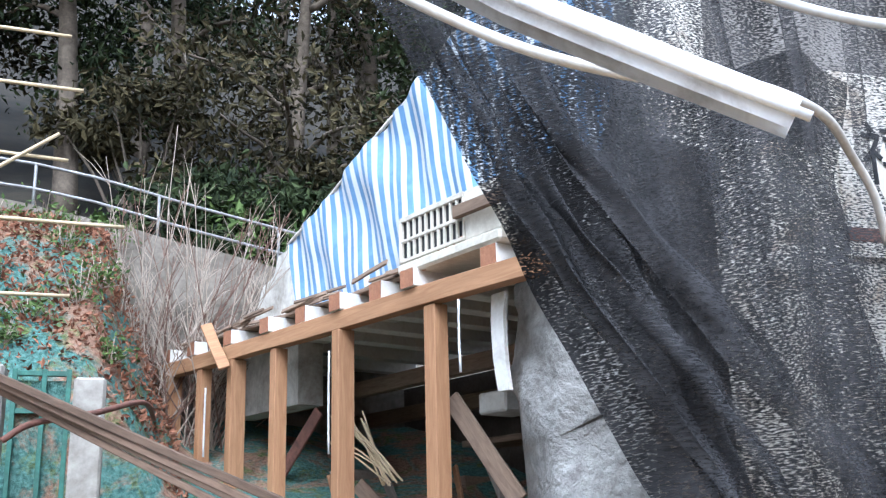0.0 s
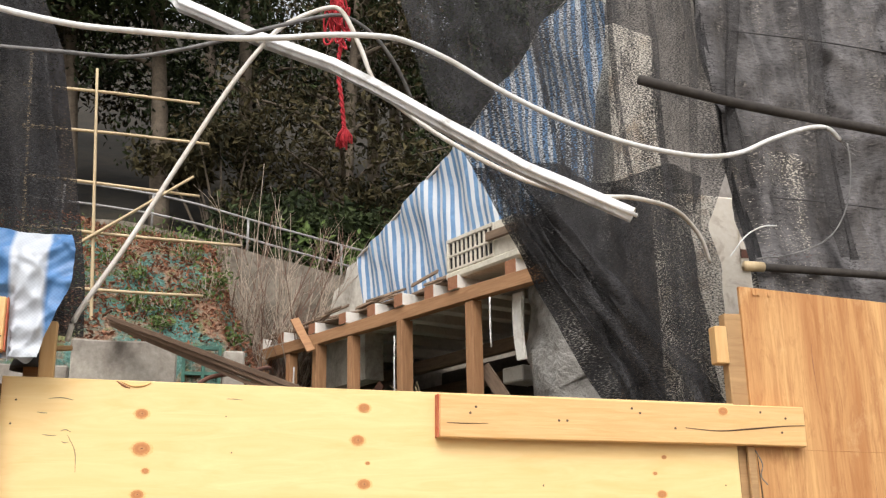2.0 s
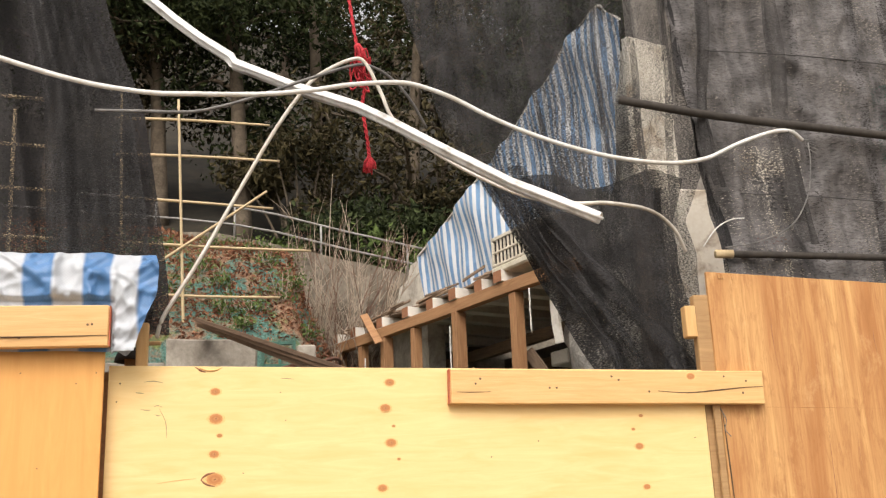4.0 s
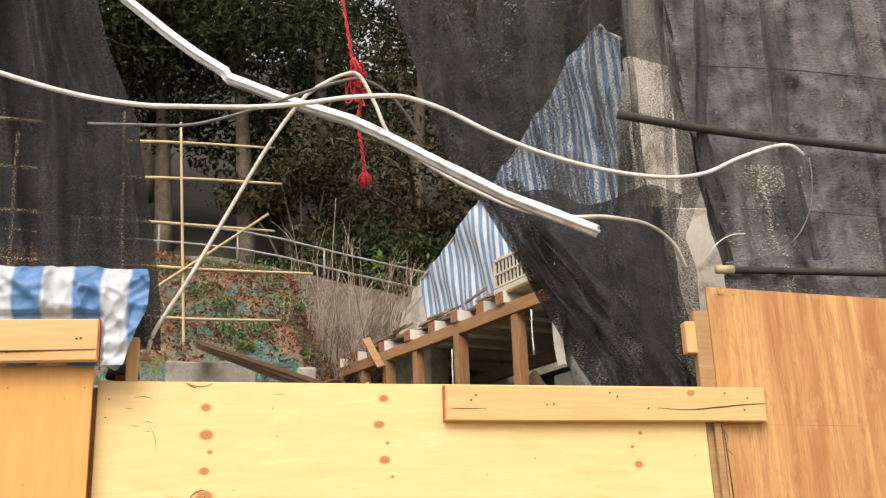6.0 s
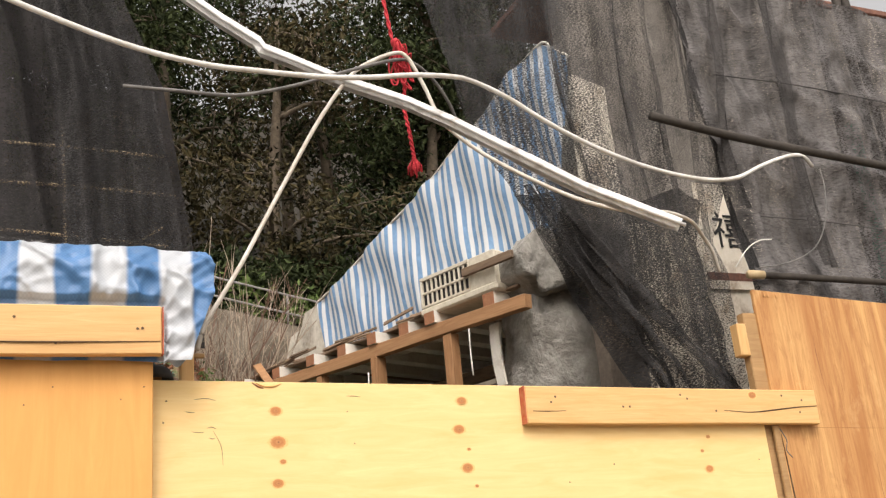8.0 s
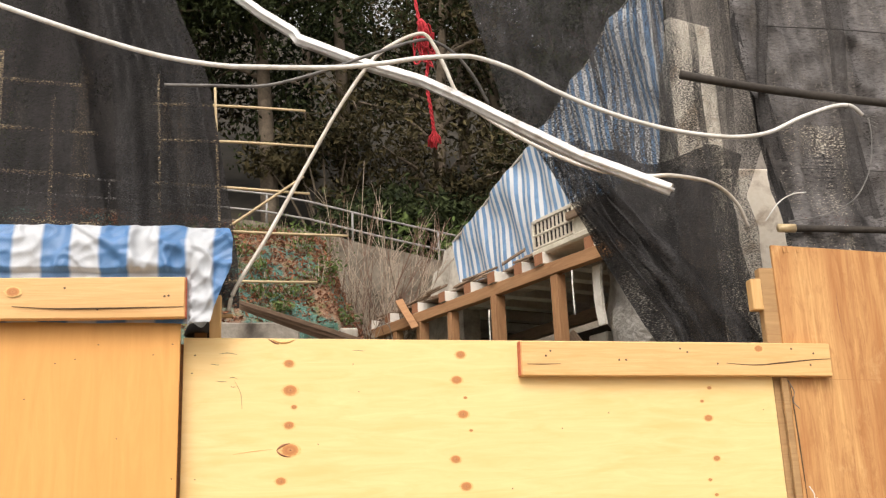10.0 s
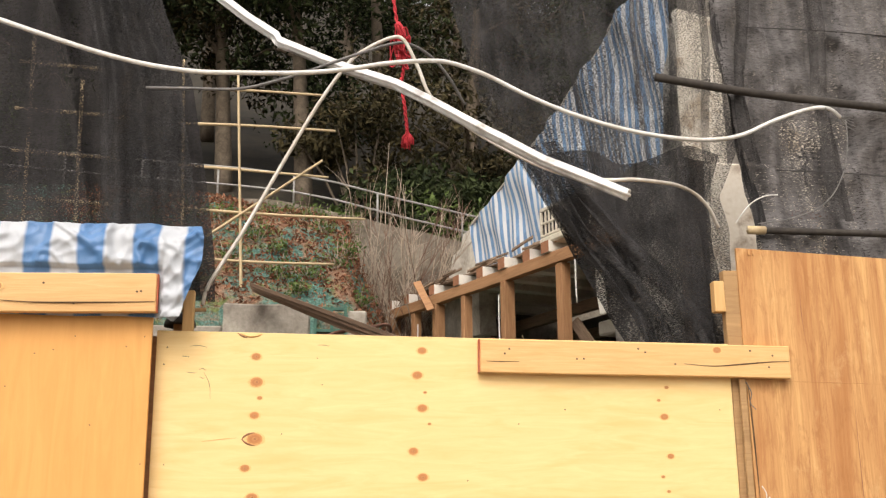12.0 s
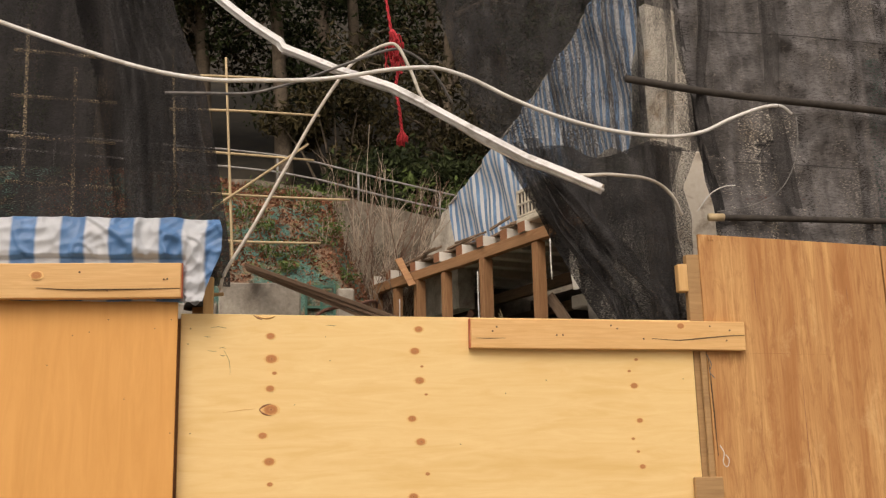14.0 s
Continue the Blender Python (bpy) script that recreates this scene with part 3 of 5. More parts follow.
e = thing("shade_net", "black woven shade net hanging in loose vertical folds", "shade net", "shade nets", at=(-0.4, 0.2, 2.5))
o = Vector(e.location)
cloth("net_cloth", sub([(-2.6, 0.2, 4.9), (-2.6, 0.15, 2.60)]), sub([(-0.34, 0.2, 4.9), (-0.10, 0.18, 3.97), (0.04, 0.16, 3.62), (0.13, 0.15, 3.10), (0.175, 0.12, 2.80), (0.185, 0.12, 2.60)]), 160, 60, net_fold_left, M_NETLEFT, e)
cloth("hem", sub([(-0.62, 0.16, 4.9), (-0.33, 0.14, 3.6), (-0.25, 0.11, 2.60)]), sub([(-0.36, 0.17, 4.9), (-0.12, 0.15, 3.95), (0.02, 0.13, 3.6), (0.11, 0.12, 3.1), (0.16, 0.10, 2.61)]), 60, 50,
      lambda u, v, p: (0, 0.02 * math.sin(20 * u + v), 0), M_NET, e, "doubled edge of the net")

PLEATS = (((2.36, 0.20, 4.75), (2.345, 0.20, 3.75), (2.36, 0.17, 3.15), 0.022), ((2.20, 0.20, 4.75), (2.16, 0.20, 3.9), (2.20, 0.18, 3.3), 0.016), ((2.55, 0.18, 4.8), (2.50, 0.18, 3.9), (2.47, 0.16, 3.1), 0.024),
          ((1.80, 0.22, 4.8), (1.84, 0.22, 3.9), (1.93, 0.2, 3.3), 0.016))
SLIT = [(2.70, 0.28, 4.9), (2.68, 0.25, 3.45)]


def net_fold_mid(u, v, p):
    g = max(0.0, 1 - 2.2 * u)
    return (0.02 * math.sin(9 * v + 8 * u), 0.05 * (abs(math.sin(11 * u + 1.6 * v + noise.noise(Vector((p.x * 2, p.z, 6))))) ** 0.5 - 0.6) + 0.015 * noise.noise(Vector((p.x * 14, p.z * 9, 6))) + 0.03 * g * math.sin(46 * u + 4 * v) + 0.02 * noise.noise(Vector((p.x * 5, p.z * 3, 2))), 0)


def net_fold_right(u, v, p):
    w = 1 - abs(noise.noise(Vector((p.x * 3 + p.z * 1.6, p.z * 2.2 - p.x, 4))))
    return (0, 0.035 * math.sin(7 * u + 1.5 * v) + 0.02 * math.sin(19 * u - 3 * v) - 0.05 * w ** 4 + 0.03 * noise.noise(Vector((p.x * 9, p.z * 7, 4))) + 0.012 * noise.noise(Vector((p.x * 22, p.z * 17, 4))), 0)


e = thing("shade_net", "torn black shade net pulled aside in diagonal folds", "shade net", "shade nets", at=(2.2, 0.3, 2.5))
o = Vector(e.location)
EDGE = [(1.02, 0.34, 4.9), (1.27, 0.32, 4.13), (1.44, 0.30, 3.62), (1.60, 0.29, 3.36), (1.728, 0.29, 3.114), (1.83, 0.29, 2.951), (1.957, 0.28, 2.763), (2.083, 0.27, 2.578), (2.131, 0.25, 2.472), (2.18, 0.22, 2.3)]
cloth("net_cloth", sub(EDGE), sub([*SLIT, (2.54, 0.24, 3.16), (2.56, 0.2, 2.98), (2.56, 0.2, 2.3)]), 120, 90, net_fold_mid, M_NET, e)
# added layer, imitates the darkness behind the net lower down
cloth("darkening_layer", sub([(1.60, 0.35, 3.36), (1.84, 0.34, 2.94), (2.16, 0.3, 2.3)]), sub([(2.62, 0.32, 3.40), (2.53, 0.3, 3.16), (2.55, 0.28, 2.3)]), 60, 50,
      lambda u, v, p: (0, 0.05 * math.sin(14 * u + 3 * v) + 0.03 * noise.noise(p * 6), 0.03 * math.sin(9 * u) * (1 - v)), M_NETDENSE, e, "added net layer darkening the lower part")
for top, mid, foot, w in PLEATS:
    cloth("pleat", sub([(q[0] - w, q[1], q[2]) for q in (top, mid, foot)]), sub([(q[0] + w, q[1] + 0.02, q[2]) for q in (top, mid, foot)]), 8, 60,
          lambda u, v, p: (0.03 * noise.noise(Vector((p.x, 2.2 * p.z, 9))), 0.012 * math.sin(6 * u + 8 * v), 0), M_NETBAND, e, "dark gathered pleat of the net")
LOW = EDGE[3:]
for k, (off, wide) in enumerate(((0.0, 0.07), (0.11, 0.05), (0.26, 0.10))):
    cloth("gathered_fold", sub([(q[0] + off * (0.35 + 0.10 * i) - 0.005, q[1] - 0.045 - 0.012 * k, q[2] + 0.02 * k) for i, q in enumerate(LOW)]),
          sub([(q[0] + (off + wide) * (0.45 + 0.11 * i) + 0.02 * math.sin(2 * i + k), q[1] - 0.03 - 0.01 * k, q[2] + 0.02 * k) for i, q in enumerate(LOW)]), 14, 60,
          lambda u, v, p: (0.02 * noise.noise(Vector((3 * u, 7 * v, k))), 0.02 * math.sin(6 * u + 4 * v) + 0.02 * noise.noise(p * 7), 0), (M_NETDENSE, M_NET, M_NETDENSE)[k], e, "gathered fold of the torn net")
e = thing("shade_net", "dusty grey-black shade net stretched above the hoarding", "shade net", "shade nets", at=(3.5, 0.3, 2.8))
o = Vector(e.location)
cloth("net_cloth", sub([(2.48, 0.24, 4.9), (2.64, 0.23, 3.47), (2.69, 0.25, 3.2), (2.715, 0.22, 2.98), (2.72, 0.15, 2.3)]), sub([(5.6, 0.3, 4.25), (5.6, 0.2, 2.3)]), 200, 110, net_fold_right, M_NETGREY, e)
cloth("edge_hem", sub([(2.475, 0.225, 4.9), (2.635, 0.215, 3.47), (2.685, 0.235, 3.2), (2.71, 0.205, 2.98), (2.715, 0.135, 2.3)]), sub([(2.52, 0.23, 4.9), (2.68, 0.22, 3.47), (2.735, 0.24, 3.2), (2.765, 0.21, 2.98), (2.77, 0.14, 2.3)]), 6, 80,
      lambda u, v, p: (0.01 * math.sin(30 * v), 0.01 * math.sin(9 * u + 20 * v), 0), M_NETDENSE, e, "rolled edge of the net beside the slit")
for top, mid, foot, w in (((3.07, 0.13, 4.9), (3.06, 0.12, 3.68), (3.11, 0.12, 3.02), 0.055), ((2.76, 0.15, 4.9), (2.665, 0.14, 3.63), (2.70, 0.14, 3.3), 0.04)):
    cloth("overlap_band", sub([(q[0] - w * f, q[1], q[2]) for q, f in ((top, 0.8), (mid, 1), (foot, 0.7))]), sub([(q[0] + w * f, q[1] + 0.02, q[2]) for q, f in ((top, 1.1), (mid, 0.8), (foot, 1))]), 10, 70,
          lambda u, v, p: (0.025 * noise.noise(Vector((2 * u, 5 * v, w))), 0.015 * math.sin(7 * u + 9 * v), 0), M_NETBAND, e, "dark doubled strip of net")
for z, x1 in ((3.30, 4.6), (4.05, 4.8)):
    tube("seam", [Vector((2.75, 0.245, z)) - o, Vector((3.4, 0.20, z - 0.03)) - o, Vector((x1, 0.22, z - 0.11)) - o], 0.0035, M_NETGREY, e, "sewn seam", steps=6, sides=5)


# ---- poles behind the net ----
def pole_thing(name, pts, r, material, label, category, parent_part="pole", steps=3):
    e = thing(name, label, category, at=pts[0])
    o = Vector(pts[0])
    tube(parent_part, [Vector(p) - o for p in pts], r, material, e, steps=steps)
    return e


for x, dx in ((3.42, -0.05), (3.72, 0.02), (4.02, -0.10), (4.20, -0.22)):
    pole_thing("scaffold_pole", [(x, 0.46, 0.0), (x + dx / 2, 0.46, 2.6), (x + dx, 0.46, 5.3)], 0.024, M_ROD, "dark upright bamboo pole behind the dusty net", "pole")
pole_thing("scaffold_post", [(3.97, 0.62, 0.0), (3.97, 0.62, 2.2), (3.97, 0.62, 4.07)], 0.055, M_GREENFRAME, "green metal post behind the dusty net", "post")
pole_thing("support_pole", [(2.235, 0.13, 3.708), (2.71, 0.13, 3.647), (3.37, 0.13, 3.596), (5.15, 0.13, 3.46)], 0.021, M_ROD, "dark bamboo pole carrying the shade net", "pole")
e = pole_thing("support_pole", [(2.66, 0.16, 2.97), (3.2, 0.16, 2.967), (3.66, 0.16, 2.962), (5.4, 0.16, 2.95)], 0.017, M_ROD, "dark horizontal pole with a pale sawn end", "pole")
tube("pole_tip", [(-0.012, 0, 0), (0.07, 0, 0)], 0.021, M_BAMBOO, e, "pale wooden tip", steps=1)


# ---- bent white gutter, cables and red string ----
def build_gutter():
    line = [(-0.75, 0.62, 5.05), (-0.30, 0.44, 4.56), (0.185, 0.267, 4.07), (0.30, 0.23, 3.965), (0.435, 0.19, 3.86), (0.452, 0.18, 3.825), (0.55, 0.15, 3.775), (0.732, 0.1, 3.681), (0.983, 0.017, 3.568),
            (1.126, -0.067, 3.459), (1.336, -0.15, 3.308), (1.586, -0.233, 3.142), (1.802, -0.317, 3.022), (1.906, -0.37, 2.957)]
    p = [Vector(q) for q in line]
    e = thing("metal_gutter", "bent white metal gutter hanging across the gap", "gutter", at=line[-1])
    o = p[-1]
    half = 0.024
    prof = [(-half, -0.020), (-half * 0.2, -0.025), (half * 0.7, -0.022), (half, 0.0), (half * 0.85, 0.022), (0.0, 0.027), (-half * 0.8, 0.022), (-half, 0.008)]
    fine = []
    for a, b in zip(p, p[1:]):
        k = max(1, int((b - a).length / 0.08))
        fine += [a.lerp(b, i / k) for i in range(k)]
    fine.append(p[-1])
    verts, faces = [], []
    ns = len(prof)
    for i, q in enumerate(fine):
        d = (fine[min(i + 1, len(fine) - 1)] - fine[max(i - 1, 0)]).normalized()
        s = d.cross(Vector((0, 0, 1))).normalized()
        u = s.cross(d)
        j = 1 + 0.12 * noise.noise(q * 4)
        for a, b in prof:
            verts.append(q - o + j * (a * s + b * u))
        for a, b in prof:
            verts.append(q - o + 0.86 * j * (a * s + b * u))
    m = 2 * ns
    for i in range(len(fine) - 1):
        for k in range(2, ns):
            j = (k + 1) % ns
            faces.append((i * m + k, (i + 1) * m + k, (i + 1) * m + j, i * m + j))
            faces.append((i * m + ns + j, (i + 1) * m + ns + j, (i + 1) * m + ns + k, i * m + ns + k))
    for i in (0, len(fine) - 1):
        for k in range(2, ns):
            j = (k + 1) % ns
            faces.append((i * m + k, i * m + j, i * m + ns + j, i * m + ns + k))
    ob_from("channel", verts, faces, M_POLE, e)
    # rolled lip along its length
    a = [q - o + Vector((0, -0.034, -0.012)) for q in fine]
    v, f = tube_data(a, 0.007, 6)
    ob_from("rolled_lip", v, f, M_POLE, e, smooth=True)


def cable(pts, r, material, label, steps=8):
    e = thing("cable", label, "cable", "loose cables", at=pts[-1])
    o = Vector(pts[-1])
    tube("sheath", [Vector(p) - o for p in pts], r, material, e, steps=steps, sides=10)
    return e


build_gutter()
c = cable([(-1.5, -0.46, 3.89), (-1.0, -0.41, 3.735), (-0.619, -0.353, 3.619), (-0.186, -0.302, 3.505), (0.103, -0.276, 3.468), (0.329, -0.251, 3.479), (0.583, -0.225, 3.502), (0.773, -0.199, 3.54), (0.944, -0.174, 3.585), (1.118, -0.148, 3.615), (1.221, -0.122, 3.62), (1.376, -0.097, 3.582), (1.557, -0.071, 3.507), (1.741, -0.045, 3.446), (1.955, -0.02, 3.394), (2.173, 0.006, 3.365), (2.411, 0.032, 3.361), (2.602, 0.057, 3.399), (2.788, 0.083, 3.489), (2.977, 0.109, 3.564), (3.093, 0.134, 3.584), (3.166, 0.16, 3.551)],
          0.0100, M_CABLE, "thick white electric cable with a frayed end")
for k in range(5):
    tube("wire_strand", [(0, 0, 0), (0.03 + 0.01 * k, 0.0, -0.02 + 0.012 * (k - 2)), (0.06 + 0.01 * (k % 2), -0.01, -0.03 + 0.02 * (k - 2))], 0.002, M_BLACKCABLE, c, steps=3, sides=5)
cable([(0.17, 0.11, 2.57), (0.2, 0.1, 2.665), (0.329, 0.095, 2.891), (0.49, 0.09, 3.203), (0.633, 0.085, 3.473), (0.757, 0.08, 3.667), (0.833, 0.075, 3.746), (0.962, 0.07, 3.818), (1.026, 0.065, 3.807), (1.09, 0.06, 3.674), (1.153, 0.055, 3.523), (1.293, 0.04, 3.40), (1.45, -0.04, 3.265), (1.62, -0.12, 3.15), (1.76, -0.19, 3.085), (1.88, -0.225, 3.068), (1.99, -0.20, 3.082), (2.13, -0.12, 3.10), (2.25, -0.02, 3.12), (2.37, 0.09, 3.12), (2.46, 0.15, 3.07), (2.52, 0.2, 2.99)],
      0.0085, M_YELLOWCABLE, "cream cable drooping from red string along the gutter")
cable([(-0.10, 0.0, 3.50), (0.083, 0.0, 3.504), (0.288, 0.0, 3.51), (0.434, 0.0, 3.548), (0.581, 0.0, 3.602), (0.779, 0.02, 3.695), (0.97, 0.06, 3.785), (1.06, 0.09, 3.80), (1.16, 0.13, 3.76), (1.25, 0.18, 3.68), (1.33, 0.25, 3.58)], 0.007, M_BLACKCABLE, "dusty black cable tied up with red string")
cable([(2.60, 0.18, 3.01), (2.66, 0.15, 3.09), (2.73, 0.14, 3.13), (2.80, 0.14, 3.14)], 0.003, M_CABLE, "short white wire at the net's slit")
cable([(2.68, 0.12, 2.99), (2.85, 0.11, 3.02), (3.02, 0.11, 3.10), (3.12, 0.11, 3.24), (3.16, 0.11, 3.40), (3.17, 0.12, 3.52)], 0.003, M_BLACKCABLE, "thin dark wire hanging against the dusty net")


def build_rope():
    e = thing("red_string", "knotted red plastic string holding up the cables", "string", at=(1.01, 0.15, 3.87))
    o = Vector(e.location)
    top = [(0.93, 0.15, 4.7), (0.955, 0.15, 4.3), (0.985, 0.15, 4.05), (1.01, 0.15, 3.87)]
    tail = [(1.01, 0.14, 3.87), (1.03, 0.13, 3.72), (1.02, 0.13, 3.62), (1.035, 0.13, 3.50), (1.045, 0.13, 3.40), (1.047, 0.13, 3.36)]
    for pts, name in ((top, "upper_string"), (tail, "hanging_tail")):
        line = smooth_line([Vector(p) - o for p in pts], 14)
        strands = []
        for s in range(2):
            strands.append(tube_data([q + 0.0045 * Vector((math.cos(0.9 * i + math.pi * s), math.sin(0.9 * i + math.pi * s), 0)) for i, q in enumerate(line)], 0.005, 6))
        v, f = join_data(strands)
        ob_from(name, v, f, M_ROPE, e, smooth=True)
    rnd = random.Random(4)
    for k in range(10):
        c = Vector((rnd.uniform(-0.03, 0.035), rnd.uniform(-0.03, 0.0), rnd.uniform(-0.13, -0.03)))
        a, h = rnd.uniform(0.006, 0.020), rnd.uniform(0.045, 0.085)
        tilt = rnd.uniform(-0.4, 0.4)
        pts = [c + Vector((a * math.cos(w) + tilt * h * math.sin(w), -0.02 + 0.015 * math.cos(2 * w), h * math.sin(w))) for w in np.linspace(0, 2 * math.pi, 18)]
        v, f = tube_data(pts, 0.0038, 5)
        ob_from("knot_loop", v, f, M_ROPE, e, smooth=True)
    v, f = tube_data(smooth_line([Vector((-0.01, -0.02, 0.05)), Vector((0.015, -0.03, 0.0)), Vector((0, -0.02, -0.05))], 5), 0.017, 8)
    ob_from("knot", v, f, M_ROPE, e, "tight red knot", smooth=True)
    frays = []
    for k in range(26):
        d = Vector((rnd.uniform(-0.028, 0.028), rnd.uniform(-0.02, 0.02), -rnd.uniform(0.06, 0.085)))
        b = Vector(tail[-1]) - o + Vector((0, 0, 0.03))
        frays.append(tube_data([b, b + 0.6 * d + Vector((0.4 * d.x, 0, 0)), b + d], 0.0035, 4))
    v, f = join_data(frays)
    ob_from("tassel", v, f, M_ROPE, e, "frayed end", smooth=True)


build_rope()


# ---- half-demolished house: s runs back along its eave, d into it ----
ALONG, INTO = Vector((-0.3387, 0.9409, 0)), Vector((0.9409, 0.3387, 0))


def hp(s, d, z):
    return s * ALONG + d * INTO + Vector((0, 0, z))


def hbox(name, s0, s1, d0, d1, z0, z1, material, parent, label="", bevel=0.004, rough=0.0, cuts=0):
    """A box in the house's own directions."""
    m = Matrix((ALONG, -INTO, Vector((0, 0, 1)))).transposed().to_4x4()
    m.translation = hp((s0 + s1) / 2, (d0 + d1) / 2, (z0 + z1) / 2)
    bm = slab((abs(s1 - s0), abs(d1 - d0), abs(z1 - z0)), (0, 0, 0), bevel, rough=rough, cuts=cuts)
    if parent:
        m = parent.matrix_basis.inverted() @ m
    return part(name, bm, material, parent, label, m)


def lift(s):
    """The eave rises a little towards its far end."""
    return 0.027 + 0.022 * s


def tilt(ob, k=0.022):
    for v in ob.data.vertices:
        v.co.z += k * v.co.x
    return ob


house = thing("roof_frame", "exposed timber roof frame of a half-demolished house", "roof frame", at=hp(3.4, 3.4, 0))
EAVE = 3.41
tilt(hbox("eave_beam", 1.36, 5.85, EAVE - 0.02, EAVE + 0.05, 3.448 + lift(3.605), 3.545 + lift(3.605), M_BEAM, house, "long brown beam", rough=0.006, cuts=6))
RAFTERS = (5.31, 4.90, 4.36, 3.84, 3.44, 3.03, 2.68, 2.355, 1.78)
for k, s in enumerate(RAFTERS):
    far = EAVE - (0.02 + 0.02 * math.sin(3 * k))
    r = hbox("rafter", s - 0.125, s - 0.02, far, 5.2, 3.546 + lift(s), 3.637 + lift(s), M_WHITEPAINT, house, "white-painted rafter with a sawn brown end", rough=0.003)
    hbox("sawn_end", s - 0.125, s - 0.02, far - 0.005, far - 0.001, 3.547 + lift(s), 3.635 + lift(s), M_CUTEND, house, "brown sawn end", 0)
for k, s in enumerate((5.2, 4.72, 4.22, 3.69, 2.96, 2.15)):
    w = (0.034, 0.034, 0.036, 0.036, 0.036, 0.044, 0.014)[k]
    hbox("post", s - w, s + w, EAVE - 0.03 + 0.02 * (k % 2), EAVE + 0.07, 0.6, 3.446 + lift(s), M_TIMBER, house, "brown timber post", rough=0.004, cuts=2)
tilt(hbox("deck_board", 1.5, 5.4, EAVE + 0.08, 5.2, 3.642 + lift(3.45), 3.662 + lift(3.45), M_GREYWOOD, house, "thin weathered deck boards", rough=0.008, cuts=5))
rnd = random.Random(11)
for k in range(26):
    s = rnd.uniform(2.5, 5.2)
    z = 3.675 + lift(s) + rnd.uniform(0, 0.02)
    a = hp(s, EAVE + rnd.uniform(0.0, 0.1), z)
    b = a + rnd.uniform(0.25, 0.6) * (ALONG * rnd.choice((-1, 1)) + 0.4 * INTO * rnd.uniform(-0.3, 1)) + Vector((0, 0, rnd.uniform(-0.015, 0.02)))
    plank("splintered_lath", a, b, rnd.uniform(0.014, 0.03), 0.012, M_GREYWOOD, "splintered brown lath lying on the roof edge", "lath", 0.004, group="roof laths", up=(0.3, 0.2, 1))
plank("broken_board", hp(4.50, EAVE - 0.07, 3.83), hp(4.16, EAVE - 0.09, 3.50), 0.075, 0.02, M_TIMBER, "broken board hanging askew from the eave", "board", 0.006, up=(1, 0, 0.3))
for k in range(7):
    s = 2.32 - 0.06 * k
    plank("splintered_lath", hp(s, EAVE + 0.0, 3.715 + 0.008 * k), hp(s - 0.34, EAVE + 0.07, 3.745 + 0.016 * k), 0.04, 0.014, M_TIMBER, "split lath piled beneath the air conditioner", "lath", 0.004, group="roof laths")


# striped sheet on the upper wall
def wall_sheet():
    D = 3.80
    e = thing("wall_tarpaulin", "blue and white striped tarpaulin covering the upper house wall", "tarpaulin", at=hp(3, D, 3.7))
    o = Vector(e.location)
    top = [(4.03, 4.31), (3.72, 4.385), (3.46, 4.462), (2.98, 4.63), (2.55, 4.755), (2.05, 4.95), (1.6, 5.115), (1.43, 5.22), (1.02, 5.34), (0.92, 5.26), (0.81, 5.15)]
    bot = [(4.02, 3.83), (3.0, 3.79), (2.4, 3.76), (1.9, 3.79), (1.6, 3.85), (1.42, 3.95), (1.32, 4.05), (1.24, 4.15)]

    def lean(z):
        """The sheet leans outwards towards its top."""
        return D - 0.2 * (z - 3.75)
    nu, nv = 120, 50
    tl, bl = [Vector((a, 0, b)) for a, b in top], [Vector((a, 0, b)) for a, b in bot]
    verts, uvs, faces = [], [], []
    for i in range(nu + 1):
        a, b = poly_at(tl, i / nu), poly_at(bl, i / nu)
        for j in range(nv + 1):
            q = a.lerp(b, j / nv)
            w = 0.012 * math.sin(24 * q.x + 2 * q.z) + 0.016 * math.sin(9 * q.x - 5 * q.z) + 0.020 * noise.noise(Vector((q.x * 3, q.z * 3, 0))) + 0.006 * noise.noise(Vector((q.x * 14, q.z * 7, 5)))
            verts.append(hp(q.x, lean(q.z) - 0.02 + w, q.z) - o)
            uvs.append((q.x, q.z))
    for i in range(nu):
        for j in range(nv):
            k = i * (nv + 1) + j
            faces.append((k, k + nv + 1, k + nv + 2, k + 1))
    ob_from("sheet", verts, faces, M_STRIPE, e, uvs=uvs, smooth=True)
    ridge = smooth_line([hp(a, lean(b) - 0.015, b + 0.004 * math.sin(17 * a)) - o for a, b in top], 6)
    v, f = tube_data(ridge, lambda t: 0.007 + 0.004 * math.sin(40 * t), 6)
    ob_from("rolled_edge", v, f, M_WHITEPAINT, e, "pale rolled edge", smooth=True)


wall_sheet()


def gable(name, pts, d0, d1, material, label):
    """A wall with the given (s, z) outline between depths d0 and d1."""
    n = len(pts)
    verts = [hp(s, d, z) for d in (d0, d1) for s, z in pts]
    faces = [tuple(range(n))[::-1], tuple(range(n, 2 * n))] + [(i, (i + 1) % n, n + (i + 1) % n, n + i) for i in range(n)]
    return tagged(ob_from(name, verts, faces, material), label, "wall", kind="structure")


gable("wall_upper", [(4.1, 3.70), (4.1, 4.24), (3.0, 4.58), (2.11, 4.86), (1.29, 5.18), (1.08, 5.16), (1.2, 3.70)], 3.85, 4.0, M_OLDWALL, "upper house wall behind the striped tarpaulin")
gable("wall_stub", [(5.05, 3.3), (4.95, 3.86), (4.72, 3.95), (4.62, 4.16), (4.46, 4.20), (4.40, 4.33), (4.12, 4.36), (4.10, 3.3)], 3.80, 3.98, M_OLDWALL, "broken stub of weathered rendered wall")


